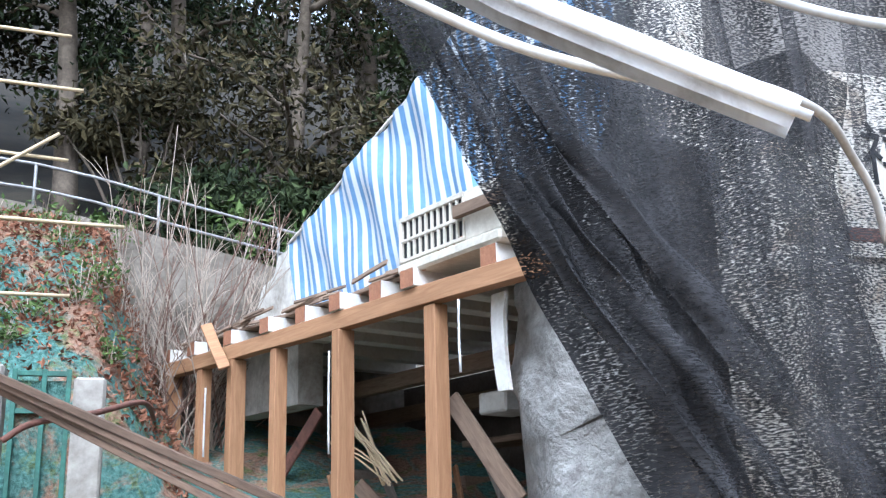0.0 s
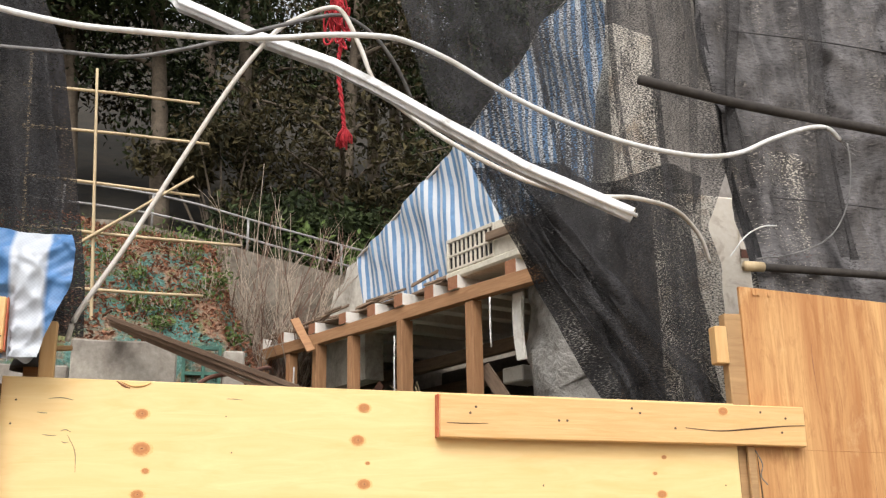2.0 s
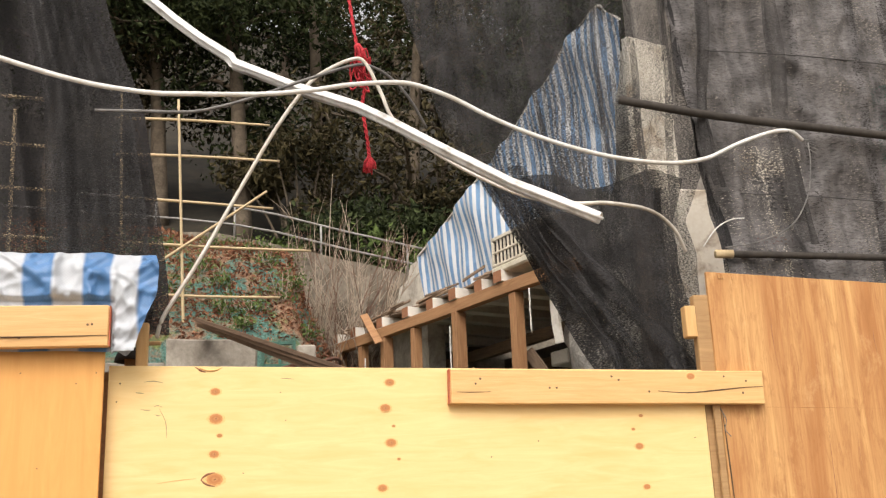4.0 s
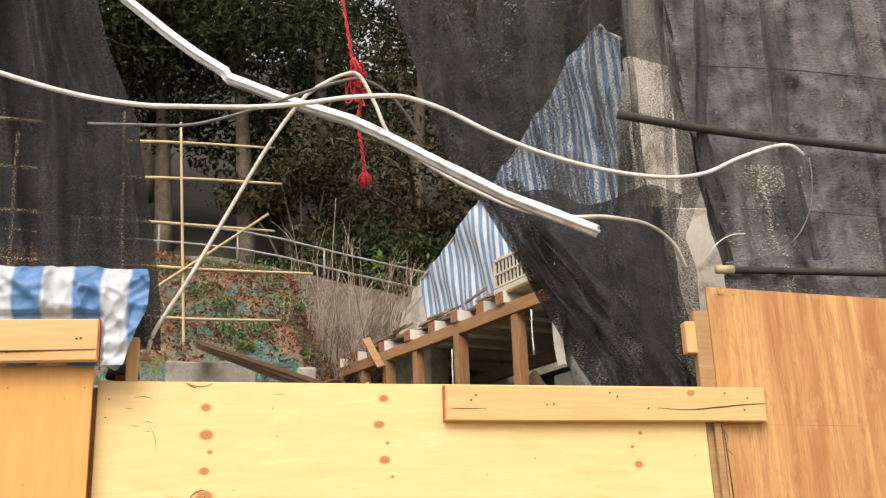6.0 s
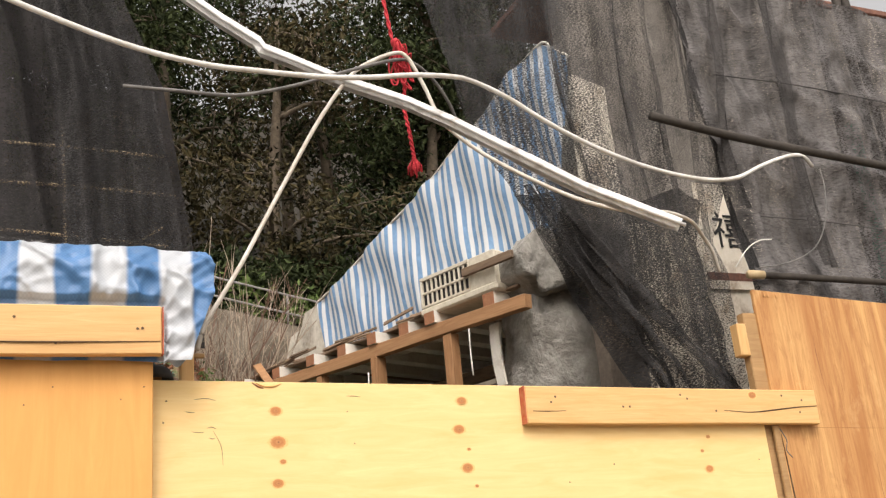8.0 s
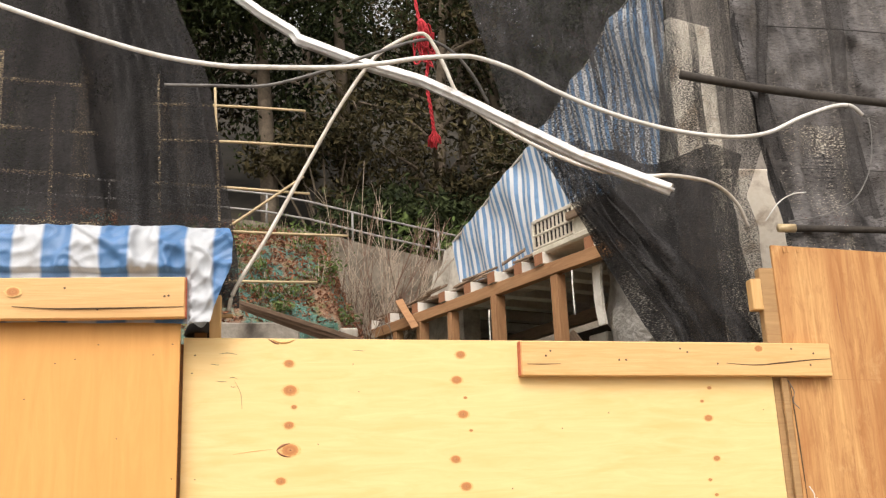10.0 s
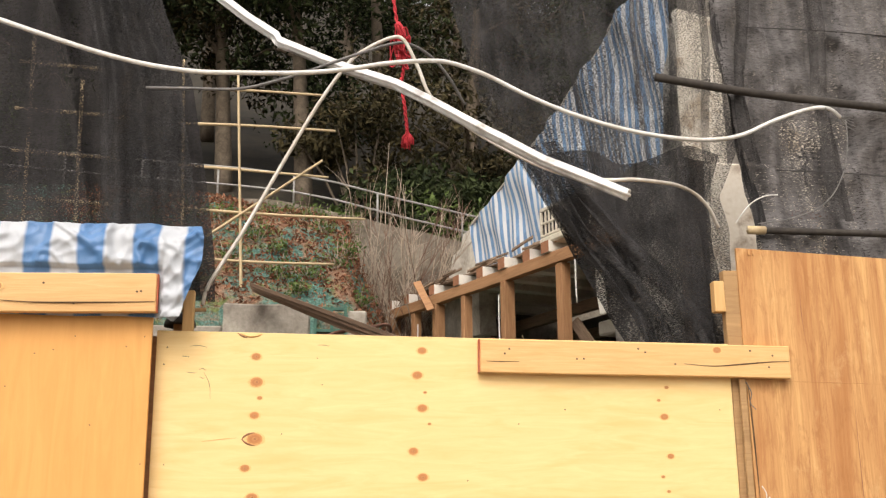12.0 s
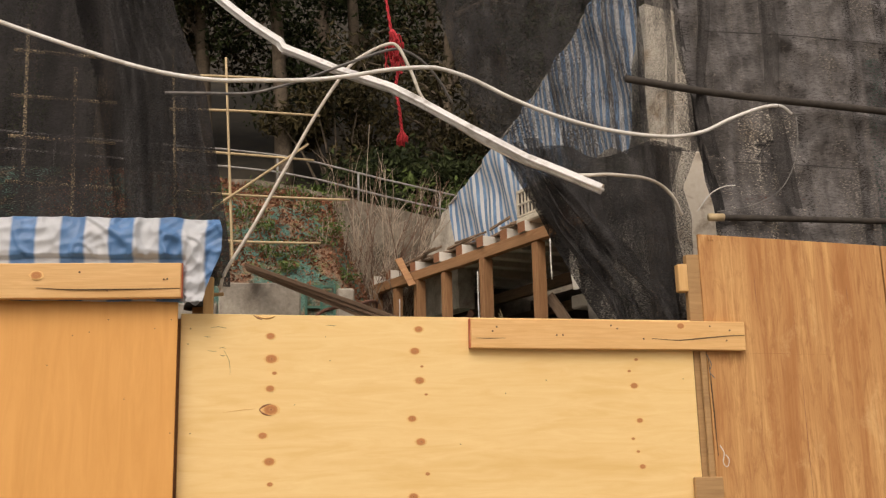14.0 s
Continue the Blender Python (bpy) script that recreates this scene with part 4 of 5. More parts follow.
# window air conditioner
def build_ac():
    D0, D1 = 3.40, 3.86
    s0, s1, z0, z1 = 1.62, 2.39, 3.735, 4.0
    e = thing("air_conditioner", "yellowed window air conditioner with slotted grille on the eave", "air conditioner", at=hp((s0 + s1) / 2, D0, z0))
    hbox("casing", s0, s1, D0 + 0.03, D1, z0 + 0.02, z1, M_ACWHITE, e, "yellowed plastic casing", 0.012)
    hbox("base_tray", s0 - 0.01, s1 + 0.01, D0 - 0.005, D1, z0 - 0.03, z0 + 0.03, M_ACWHITE, e, "rounded bottom tray", 0.014)
    # solid black panel imitates the shade between the slats
    hbox("recess_shade_panel", s1 - 0.50, s1 - 0.025, D0 + 0.018, D0 + 0.032, z0 + 0.045, z1 - 0.025, M_BLACK, e, "black panel standing in for shade behind the grille", 0)
    hbox("grille_frame", s1 - 0.52, s1, D0, D0 + 0.028, z1 - 0.028, z1, M_ACWHITE, e)
    hbox("grille_frame", s1 - 0.52, s1, D0, D0 + 0.028, z0 + 0.03, z0 + 0.05, M_ACWHITE, e)
    hbox("grille_frame", s1 - 0.022, s1, D0, D0 + 0.028, z0 + 0.03, z1, M_ACWHITE, e)
    hbox("cross_bar", s1 - 0.50, s1, D0 + 0.002, D0 + 0.024, (z0 + z1) / 2 + 0.0, (z0 + z1) / 2 + 0.018, M_ACWHITE, e)
    for k in range(10):
        s = s1 - 0.022 - 0.049 * (k + 1)
        hbox("grille_slat", s - 0.006, s + 0.006, D0 + 0.004, D0 + 0.022, z0 + 0.04, z1 - 0.02, M_ACWHITE, e, bevel=0.002)
    hbox("side_panel", s0, s1 - 0.52, D0 + 0.01, D0 + 0.03, z0 + 0.03, z1, M_ACWHITE, e, "blank panel beside the grille")


build_ac()
plank("wedge_board", hp(1.90, 3.375, 3.895), hp(1.40, 3.36, 3.885), 0.06, 0.03, M_GREYWOOD, "short weathered board wedged across the air conditioner", "board", 0.006)


# rough cement pier
def rough_block(name, outline, y0, y1, material, label, amp=0.05, category="wall"):
    """A thick lumpy block with the given (x, z) outline from y0 to y1."""
    bm = bmesh.new()
    f = bm.faces.new([bm.verts.new((x, y0, z)) for x, z in outline])
    r = bmesh.ops.extrude_face_region(bm, geom=[f])
    bmesh.ops.translate(bm, vec=(0, y1 - y0, 0), verts=[v for v in r["geom"] if isinstance(v, bmesh.types.BMVert)])
    bmesh.ops.triangulate(bm, faces=bm.faces)
    for _ in range(4):
        bmesh.ops.subdivide_edges(bm, edges=[q for q in bm.edges if q.calc_length() > 0.07], cuts=1)
    bmesh.ops.triangulate(bm, faces=bm.faces)
    for v in bm.verts:
        v.co += amp * noise.noise_vector(v.co * 3.5) + 0.3 * amp * noise.noise_vector(v.co * 11)
    ob = part(name, bm, material, smooth=True)
    return tagged(ob, label, category)


pier = rough_block("cement_pier", [(2.84, 0.2), (2.82, 3.0), (2.85, 3.5), (2.90, 3.72), (3.06, 3.86), (3.20, 3.70), (3.30, 3.4), (3.36, 2.9), (3.42, 0.2)], 2.55, 3.0, M_CEMENT, "broken pier of rough grey cement", 0.07)
lump = rough_block("broken_top", [(2.72, 3.74), (2.70, 3.90), (2.80, 4.02), (2.95, 4.08), (3.08, 4.02), (3.22, 3.82), (3.16, 3.66), (2.90, 3.62)], 2.42, 2.95, M_CEMENT, "", 0.075, "")
for key in ("label", "category"):
    if key in lump:
        del lump[key]
lump.parent = pier
lump["label"] = "bulging lump of broken cement"
rough_block("plaster_remnant", [(3.30, 2.3), (3.30, 3.42), (3.36, 3.50), (3.52, 3.28), (3.60, 2.95), (3.58, 2.3)], 2.50, 2.58, M_CREAM, "broken slab of stained cream plaster beside the pier", 0.02)
for k in range(2):
    cable([(3.26 + 0.05 * k, 2.38, 3.12), (3.34, 2.34, 3.08 - 0.03 * k), (3.42, 2.33, 3.10), (3.40, 2.34, 2.95), (3.44 + 0.06 * k, 2.36, 2.70), (3.50 + 0.05 * k, 2.38, 2.40)], 0.006, M_CABLE, "loose white wire dangling beside the cement pier")
tagged(part("house_wall", slab((5.6, 0.2, 6.3), (6.12, 2.5, 3.15), 0.01, rough=0.01, cuts=4), M_DULLWALL), "brown-grey rendered house front behind the nets", "wall", kind="structure")
tagged(hbox("wall_front", 0.92, 0.99, 3.66, 4.02, 4.0, 5.12, M_CREAM, None, rough=0.012, cuts=4), "cream house front wall stained with rust", "wall", kind="structure")
tagged(part("wall_cream", slab((0.95, 0.06, 3.78), (3.50, 1.56, 1.89), 0.01, rough=0.006, cuts=3), M_CREAM), "cream lower wall seen through the slit", "wall", kind="structure")
tagged(part("house_roof", slab((5.6, 1.2, 0.07), (6.12, 3.0, 6.34), 0.01, rough=0.02, cuts=4), M_RUST), "low roof edge of the house behind nets", "roof", kind="structure")

# room below the roof, its shade put into the dark wall colour
tagged(hbox("wall_back", 0.9, 6.0, 5.25, 5.35, 0.3, 3.6, M_ROOMSHADE, None), "dark back wall of the gutted room", "wall", kind="structure")
tagged(hbox("wall_end", 0.9, 1.0, 3.6, 5.25, 0.3, 4.0, M_ROOMSHADE, None), "dark end wall of the gutted room", "wall", kind="structure")
tagged(hbox("wall_far", 5.9, 6.0, 3.5, 5.25, 0.3, 3.54, M_ROOMSHADE, None), "dark far wall of the gutted room", "wall", kind="structure")
tagged(hbox("floor_room", 0.9, 6.0, 3.3, 5.35, 0.2, 0.3, M_ROOMSHADE, None), "dark-shaded floor of the gutted room", "floor", kind="structure")


# ---- clutter in the gutted room ----
def room_things():
    rnd = random.Random(21)
    b = hbox("white_box", 2.62, 2.86, 4.25, 4.5, 3.12, 3.24, M_WHITEPAINT, None, bevel=0.012, rough=0.006, cuts=2)
    tagged(b, "dusty white metal box hanging under the rafters", "box")
    b = hbox("shelf_board", 1.2, 3.6, 4.7, 5.0, 3.02, 3.06, M_GREYWOOD, None, rough=0.004)
    tagged(b, "weathered shelf board in the dark room", "shelf")
    b = hbox("purlin", 1.0, 5.8, 4.35, 4.42, 3.40, 3.50, M_GREYWOOD, None, rough=0.004)
    tagged(b, "grey purlin under the rafters", "beam")
    b = hbox("purlin", 1.0, 5.8, 4.85, 4.92, 3.28, 3.38, M_GREYWOOD, None, rough=0.004)
    tagged(b, "grey purlin deep in the room", "beam")
    for k in range(22):
        s, d = rnd.uniform(1.2, 5.3), rnd.uniform(3.7, 5.0)
        z = rnd.uniform(2.1, 2.7)
        a = hp(s, d, z)
        b = a + rnd.uniform(0.4, 1.1) * (ALONG * rnd.uniform(-1, 1) + INTO * rnd.uniform(-0.4, 0.4) + Vector((0, 0, rnd.uniform(0.1, 0.9))))
        b.z = min(b.z, 3.40)
        plank("salvaged_plank", a, b, rnd.uniform(0.04, 0.10), 0.02, rnd.choice((M_GREYWOOD, M_TIMBER, M_GREYWOOD, M_RUST)), "loose broken plank piled in the room", "plank", 0.004, group="loose planks in the room")
    for k in range(8):
        s, d = rnd.uniform(1.3, 5.0), rnd.uniform(4.0, 4.9)
        h = rnd.uniform(0.2, 0.45)
        b = hbox("storage_box", s, s + rnd.uniform(0.2, 0.4), d, d + 0.3, 2.4, 2.4 + h, rnd.choice((M_GREYWOOD, M_RUST, M_CONCRETE)), None, bevel=0.01, rough=0.008, cuts=1)
        tagged(b, "dusty box among the rubble of the room", "box", "boxes in the room")
    b = hbox("rubble_heap", 1.0, 5.6, 3.8, 5.2, 0.28, 2.42, M_ROOMSHADE, None, bevel=0.1, rough=0.15, cuts=5)
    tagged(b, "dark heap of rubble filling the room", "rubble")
    # curved pale board and strings hanging from the eave
    pts = [hp(1.80, 3.53, 3.52), hp(1.80, 3.52, 3.38), hp(1.795, 3.52, 3.22), hp(1.785, 3.53, 3.08)]
    v, f = [], []
    line = smooth_line(pts, 6)
    for i, q in enumerate(line):
        w = 0.046 - 0.008 * i / len(line)
        for a, c in ((-w, 0), (w, 0), (w, 0.022), (-w, 0.022)):
            v.append(q + a * ALONG + c * INTO)
    for i in range(len(line) - 1):
        for k in range(4):
            f.append((4 * i + k, 4 * i + (k + 1) % 4, 4 * i + 4 + (k + 1) % 4, 4 * i + 4 + k))
    f += [(0, 1, 2, 3), tuple(4 * (len(line) - 1) + k for k in (3, 2, 1, 0))]
    tagged(ob_from("hanging_board", v, f, M_WHITEPAINT), "pale curved board hanging from the roof", "board")
    for s, z0, z1 in ((1.92, 3.50, 3.17), (3.05, 3.44, 2.9), (4.6, 3.44, 3.0)):
        tagged(tube("string", [hp(s, 3.40, z0), hp(s + 0.004, 3.40, (z0 + z1) / 2), hp(s, 3.40, z1)], 0.006, M_CABLE, steps=3), "thin white cord hanging from the eave", "string", "strings at the eave")
    for s0, s1, d0, z0, z1 in ((1.32, 1.72, 4.2, 2.42, 2.98), (1.78, 2.06, 4.45, 2.42, 2.86), (4.05, 4.5, 4.1, 2.42, 2.9)):
        b = hbox("cardboard_box", s0, s1, d0, d0 + 0.35, z0, z1, M_SHADECARTON, None, bevel=0.008, rough=0.01, cuts=2)
        tagged(b, "dusty pale cardboard box stacked in the gutted room", "box", "boxes in the room")
    for k in range(6):
        s = 1.9 + 0.55 * k
        plank("fallen_rafter", hp(s, 4.0 + 0.06 * (k % 4), 2.62 + 0.05 * (k % 3)), hp(s + 0.75, 4.4 + 0.1 * (k % 3), 2.95 + 0.09 * (k % 4)), 0.07, 0.03, M_SHADEDUSTWOOD, "dusty grey rafter fallen into the room", "rafter", 0.005, group="fallen rafters")
    # bundle of thin sticks
    for k in range(14):
        a = hp(3.2 + rnd.uniform(-0.1, 0.1), 3.9, 2.75 + rnd.uniform(0, 0.05))
        b = hp(3.5 + rnd.uniform(-0.25, 0.25), 3.8, 3.1 + rnd.uniform(-0.1, 0.1))
        tagged(tube("thin_stick", [a, (a + b) / 2 + Vector((0, 0, 0.02)), b], 0.006, M_BAMBOO, steps=2, sides=5), "thin pale stick in a loose bundle", "stick", "bundle of sticks")


room_things()


# ---- sign behind the slit ----
def build_sign():
    e = thing("wall_sign", "orange paper sign with one black brushed character", "sign", at=(3.74, 1.515, 3.58))
    part("paper", slab((0.46, 0.006, 0.70), (0, 0, 0.14), 0), M_CREAM, e)
    part("orange_band", slab((0.46, 0.008, 0.05), (0, -0.001, -0.13), 0), M_RUST, e, "orange band")
    cu = bpy.data.curves.new("character", "FONT")
    cu.body, cu.size, cu.align_x, cu.align_y, cu.extrude = "禧", 0.26, "CENTER", "CENTER", 0.001
    tmp = new("temp_text", cu)
    me = bpy.data.meshes.new_from_object(tmp.evaluated_get(bpy.context.evaluated_depsgraph_get()))
    bpy.data.objects.remove(tmp)
    me.materials.clear()
    me.materials.append(M_BLACK)
    ob = new("character", me)
    ob.parent, ob.matrix_basis = e, pose(-0.01, -0.008, 0.16, 90)


build_sign()


# ---- yard behind the hoarding ----
def low_wall():
    tagged(part("yard_wall", slab((0.66, 0.16, 3.26), (0.29, 3.68, 1.63), 0.012, rough=0.012, cuts=4), M_CONCRETE), "low stained concrete wall behind the hoarding", "wall", kind="structure")
    tagged(part("yard_pier", slab((0.14, 0.14, 3.22), (0.985, 3.68, 1.61), 0.012, rough=0.012, cuts=4), M_CONCRETE), "low grey concrete pier beside a green frame", "wall", kind="structure")
    tagged(part("yard_wall_side", slab((3.2, 0.16, 3.12), (-1.66, 3.90, 1.56), 0.012, rough=0.012, cuts=4), M_CONCRETE), "long concrete wall at the foot of the slope", "wall", kind="structure")
    e = thing("green_gate", "small green metal gate between concrete walls", "gate", at=(0.775, 3.64, 2.2))
    for x in (-0.115, 0.01, 0.115):
        part("upright", slab((0.022, 0.03, 1.06), (x, 0, 0.52), 0.002), M_GREENFRAME, e)
    for z in (1.03, 0.86, 0.05):
        part("crossbar", slab((0.25, 0.028, 0.024), (0, 0.002, z), 0.002), M_GREENFRAME, e)
    part("mesh_panel", slab((0.22, 0.006, 1.0), (0, 0.02, 0.5), 0), M_HILL, e, "mesh infill")


def leaning_planks():
    for k in range(4):
        o = Vector((0.028 * k, -0.05 * k, 0.012 * (k % 2)))
        a, b = Vector((0.18 - 0.03 * k, 3.60, 3.36)) + o, Vector((0.90, 2.86, 2.93)) + o
        plank("leaning_plank", a, a + 2.9 * (b - a), 0.026 + 0.006 * (k % 2), 0.018, M_OLDPLANK, "weathered plank leaning from the yard wall to ground", "plank", 0.006, group="leaning planks")
    tagged(tube("rusty_pipe", [(0.70, 2.9, 2.86), (0.80, 2.95, 2.93), (1.02, 3.1, 2.99), (1.22, 3.6, 3.10), (1.30, 4.6, 3.14), (1.34, 5.9, 3.30)], 0.013, M_RUST, steps=6), "bent rusty pipe running to the eave", "pipe")


def bamboo_lattice():
    e = thing("bamboo_lattice", "lattice of thin pale bamboo poles on the slope", "bamboo lattice", "bamboo lattices", at=(0.09, 4.6, 3.2))
    o = Vector(e.location)
    Y = 4.6
    sticks = [((0.045, Y, 3.15), (-0.075, Y, 5.60)), ((-0.60, Y + .02, 5.415), (0.72, Y + .02, 5.394)), ((-0.58, Y + .02, 5.079), (0.81, Y + .02, 5.054)), ((-0.56, Y + .02, 4.69), (0.755, Y + .02, 4.613)),
              ((-0.52, Y + .02, 4.292), (1.085, Y + .02, 4.233)), ((-0.45, Y + .02, 3.85), (0.815, Y + .02, 3.816)), ((-0.40, Y - .025, 3.95), (0.70, Y - .025, 4.757)), ((-0.46, Y, 3.2), (-0.56, Y, 5.68))]
    for k, (a, b) in enumerate(sticks):
        a, b = Vector(a) - o, Vector(b) - o
        mid = (a + b) / 2 + Vector((0, 0, 0.012 * math.sin(k)))
        tube("bamboo_pole", [a, mid, b], lambda t: 0.014 - 0.003 * t, M_BAMBOO, e, steps=5, sides=7)
    e = thing("bamboo_lattice", "bamboo lattice dimly seen through the black net", "bamboo lattice", "bamboo lattices", at=(-1.5, 4.6, 3.2))
    o = Vector(e.location)
    sticks = [((-1.80, Y, 3.2), (-1.865, Y, 5.85)), ((-1.37, Y, 3.2), (-1.425, Y, 5.45))] + [((-1.98, Y + .02, z + 0.02), (x1, Y + .02, z - 0.03)) for z, x1 in ((5.59, -1.20), (5.15, -1.05), (4.76, -1.05), (4.335, -1.0), (3.95, -1.0))]
    for a, b in sticks:
        a, b = Vector(a) - o, Vector(b) - o
        tube("bamboo_pole", [a, (a + b) / 2, b], 0.017, M_BAMBOO, e, steps=3, sides=7)


def bare_shrub():
    rnd = random.Random(5)
    e = thing("bare_shrub", "leafless shrub of many thin grey-brown twigs", "shrub", at=(1.46, 6.15, 3.05))
    pieces, red = [], []
    for k in range(190):
        if k == 90:
            red, pieces = pieces, []
        a = Vector((rnd.uniform(-0.42, 0.34), rnd.uniform(-0.3, 0.3), 0.0))
        d = Vector((rnd.gauss(0, 0.5), rnd.gauss(0, 0.35), 1)).normalized()
        h = rnd.uniform(0.7, 2.1)
        pts = [a, a + d * h * 0.5 + Vector((rnd.gauss(0, 0.03), 0, 0)), a + d * h + Vector((rnd.gauss(0, 0.08), 0, -0.04))]
        line = smooth_line(pts, 5)
        pieces.append(tube_data(line, lambda t: 0.0065 * (1 - 0.65 * t), 4))
        for j in range(rnd.randint(5, 10)):
            i = rnd.randint(3, len(line) - 2)
            b = line[i]
            q = (d + Vector((rnd.gauss(0, 0.6), rnd.gauss(0, 0.5), rnd.uniform(-0.1, 0.4)))).normalized() * rnd.uniform(0.15, 0.45)
            pieces.append(tube_data([b, b + q * 0.5 + Vector((0, 0, 0.02)), b + q], lambda t: 0.0036 * (1 - 0.65 * t), 3))
    for group, material in ((pieces, M_TWIG), (red, M_TWIGRED)):
        v, f = join_data(group)
        tagged(ob_from("branchwork", v, f, material, e), kind="stuff")
    # a taller lone stem
    tube("tall_stem", [(-0.05, 0.1, 0), (-0.03, 0.1, 0.9), (-0.08, 0.1, 1.7), (-0.04, 0.1, 2.5)], lambda t: 0.009 * (1 - 0.7 * t), M_TWIG, e, sides=5)


def leaf_cloud(points, size, rnd, droop=0.3):
    """Leaf blades (bent kites of two triangles) at the given points."""
    n = len(points)
    P = np.asarray(points)
    rs = np.random.RandomState(rnd.randint(0, 9999))
    d = rs.normal(size=(n, 3))
    d[:, 2] -= droop
    d /= np.linalg.norm(d, axis=1)[:, None]
    s = np.cross(d, rs.normal(size=(n, 3)))
    s /= np.linalg.norm(s, axis=1)[:, None]
    L = size * rs.uniform(0.6, 1.4, n)[:, None]
    up = np.cross(d, s) * L * 0.12
    v = np.stack([P, P + d * L * 0.5 + s * L * 0.22 + up, P + d * L, P + d * L * 0.5 - s * L * 0.22 + up], 1).reshape(-1, 3)
    f = [(4 * i, 4 * i + 1, 4 * i + 2, 4 * i + 3) for i in range(n)]
    return v, f


def weeds():
    rnd = random.Random(8)
    pts = []
    for k in range(11000):
        x, y = rnd.uniform(-1.8, 1.5), rnd.uniform(4.4, 6.45)
        pts.append((x, y, hill_z(x, y) + rnd.uniform(0.005, 0.035)))
    v, f = leaf_cloud(pts, 0.045, rnd, 0)
    tagged(ob_from("leaf_litter", v, f, M_DEAD), "brown fallen leaves scattered over the slope", "leaf litter", kind="stuff")
    for x, y, r, h in ((0.10, 5.3, 0.16, 0.16), (0.55, 5.9, 0.20, 0.16), (0.85, 5.0, 0.15, 0.22), (0.95, 5.2, 0.14, 0.16), (-0.12, 4.9, 0.16, 0.14), (0.35, 4.75, 0.12, 0.12), (0.60, 4.8, 0.14, 0.12), (-0.5, 5.6, 0.2, 0.15),
                       (0.98, 6.45, 0.22, 0.2), (-0.9, 5.2, 0.2, 0.18), (0.2, 6.0, 0.16, 0.12), (0.72, 5.55, 0.13, 0.2), (0.30, 5.15, 0.14, 0.1), (1.05, 4.7, 0.12, 0.14), (-0.2, 5.75, 0.16, 0.1), (0.5, 4.55, 0.1, 0.1)):
        e = thing("weed_clump", "low clump of fresh green weeds on the slope", "weeds", "weed clumps", at=(x, y, hill_z(x, y) - 0.02))
        q = [(rnd.gauss(0, r * 0.5), rnd.gauss(0, r * 0.5), abs(rnd.gauss(0, h * 0.6)) + 0.01) for _ in range(150)]
        v, f = leaf_cloud(q, 0.042, rnd, -0.4)
        ob_from("leaves", v, f, M_LEAF3, e)
        pieces = [tube_data([Vector((0.2 * a[0], 0.2 * a[1], 0)), Vector(a)], 0.003, 3) for a in q[::8]]
        v, f = join_data(pieces)
        ob_from("stem", v, f, M_TWIG, e)


low_wall()
leaning_planks()
bamboo_lattice()
bare_shrub()
weeds()


# ---- woodland above the path ----
def build_tree(x, y, top, spread, leaf, n_leaf, seed, low=0.25, lean=0.0):
    rnd = random.Random(seed)
    z0 = hill_z(x, y) - 0.1
    e = thing("tree", "tall dark evergreen tree in the woodland", "tree", "woodland trees", at=(x, y, z0))
    h = top - z0
    trunk = smooth_line([Vector((0, 0, 0)), Vector((lean * 0.3, 0.05, h * 0.35)), Vector((lean * 0.7, -0.05, h * 0.65)), Vector((lean, 0, h * 0.92))], 6)
    pieces = [tube_data(trunk, lambda t: 0.13 * (1 - 0.8 * t), 7)]
    clumps = []
    for k in range(15):
        t = rnd.uniform(low, 0.95)
        b = trunk[min(len(trunk) - 1, int(t * len(trunk)))]
        w = rnd.uniform(0, 2 * math.pi)
        reach = spread * rnd.uniform(0.4, 1.0) * (1.15 - 0.6 * t)
        c = b + Vector((math.cos(w) * reach, math.sin(w) * reach, rnd.uniform(0.0, 0.5)))
        pieces.append(tube_data(smooth_line([b, (b + c) / 2 + Vector((0, 0, 0.15)), c], 4), lambda q: 0.045 * (1 - 0.75 * q), 5))
        clumps.append((c, rnd.uniform(0.35, 0.75)))
        clumps.append(((b + c) / 2 + Vector((rnd.gauss(0, .2), rnd.gauss(0, .2), 0.2)), rnd.uniform(0.3, 0.55)))
        for j in range(2):
            d = c + Vector((rnd.gauss(0, 0.45), rnd.gauss(0, 0.45), rnd.gauss(0.1, 0.3)))
            pieces.append(tube_data([c, d], lambda q: 0.016 * (1 - 0.6 * q), 4))
            clumps.append((d, rnd.uniform(0.22, 0.45)))
    v, f = join_data(pieces)
    ob_from("trunk", v, f, M_TRUNK, e, smooth=True)
    total = sum(r ** 2 for _, r in clumps)
    pts = []
    for c, r in clumps:
        for _ in range(int(n_leaf * r * r / total)):
            q = Vector((rnd.gauss(0, 1), rnd.gauss(0, 1), rnd.gauss(0, 0.7)))
            q = q.normalized() * r * rnd.uniform(0.35, 1.05)
            pts.append(tuple(c + q))
    v, f = leaf_cloud(pts, 0.098, rnd)
    ob_from("crown", v, f, leaf, e)


rnd = random.Random(31)
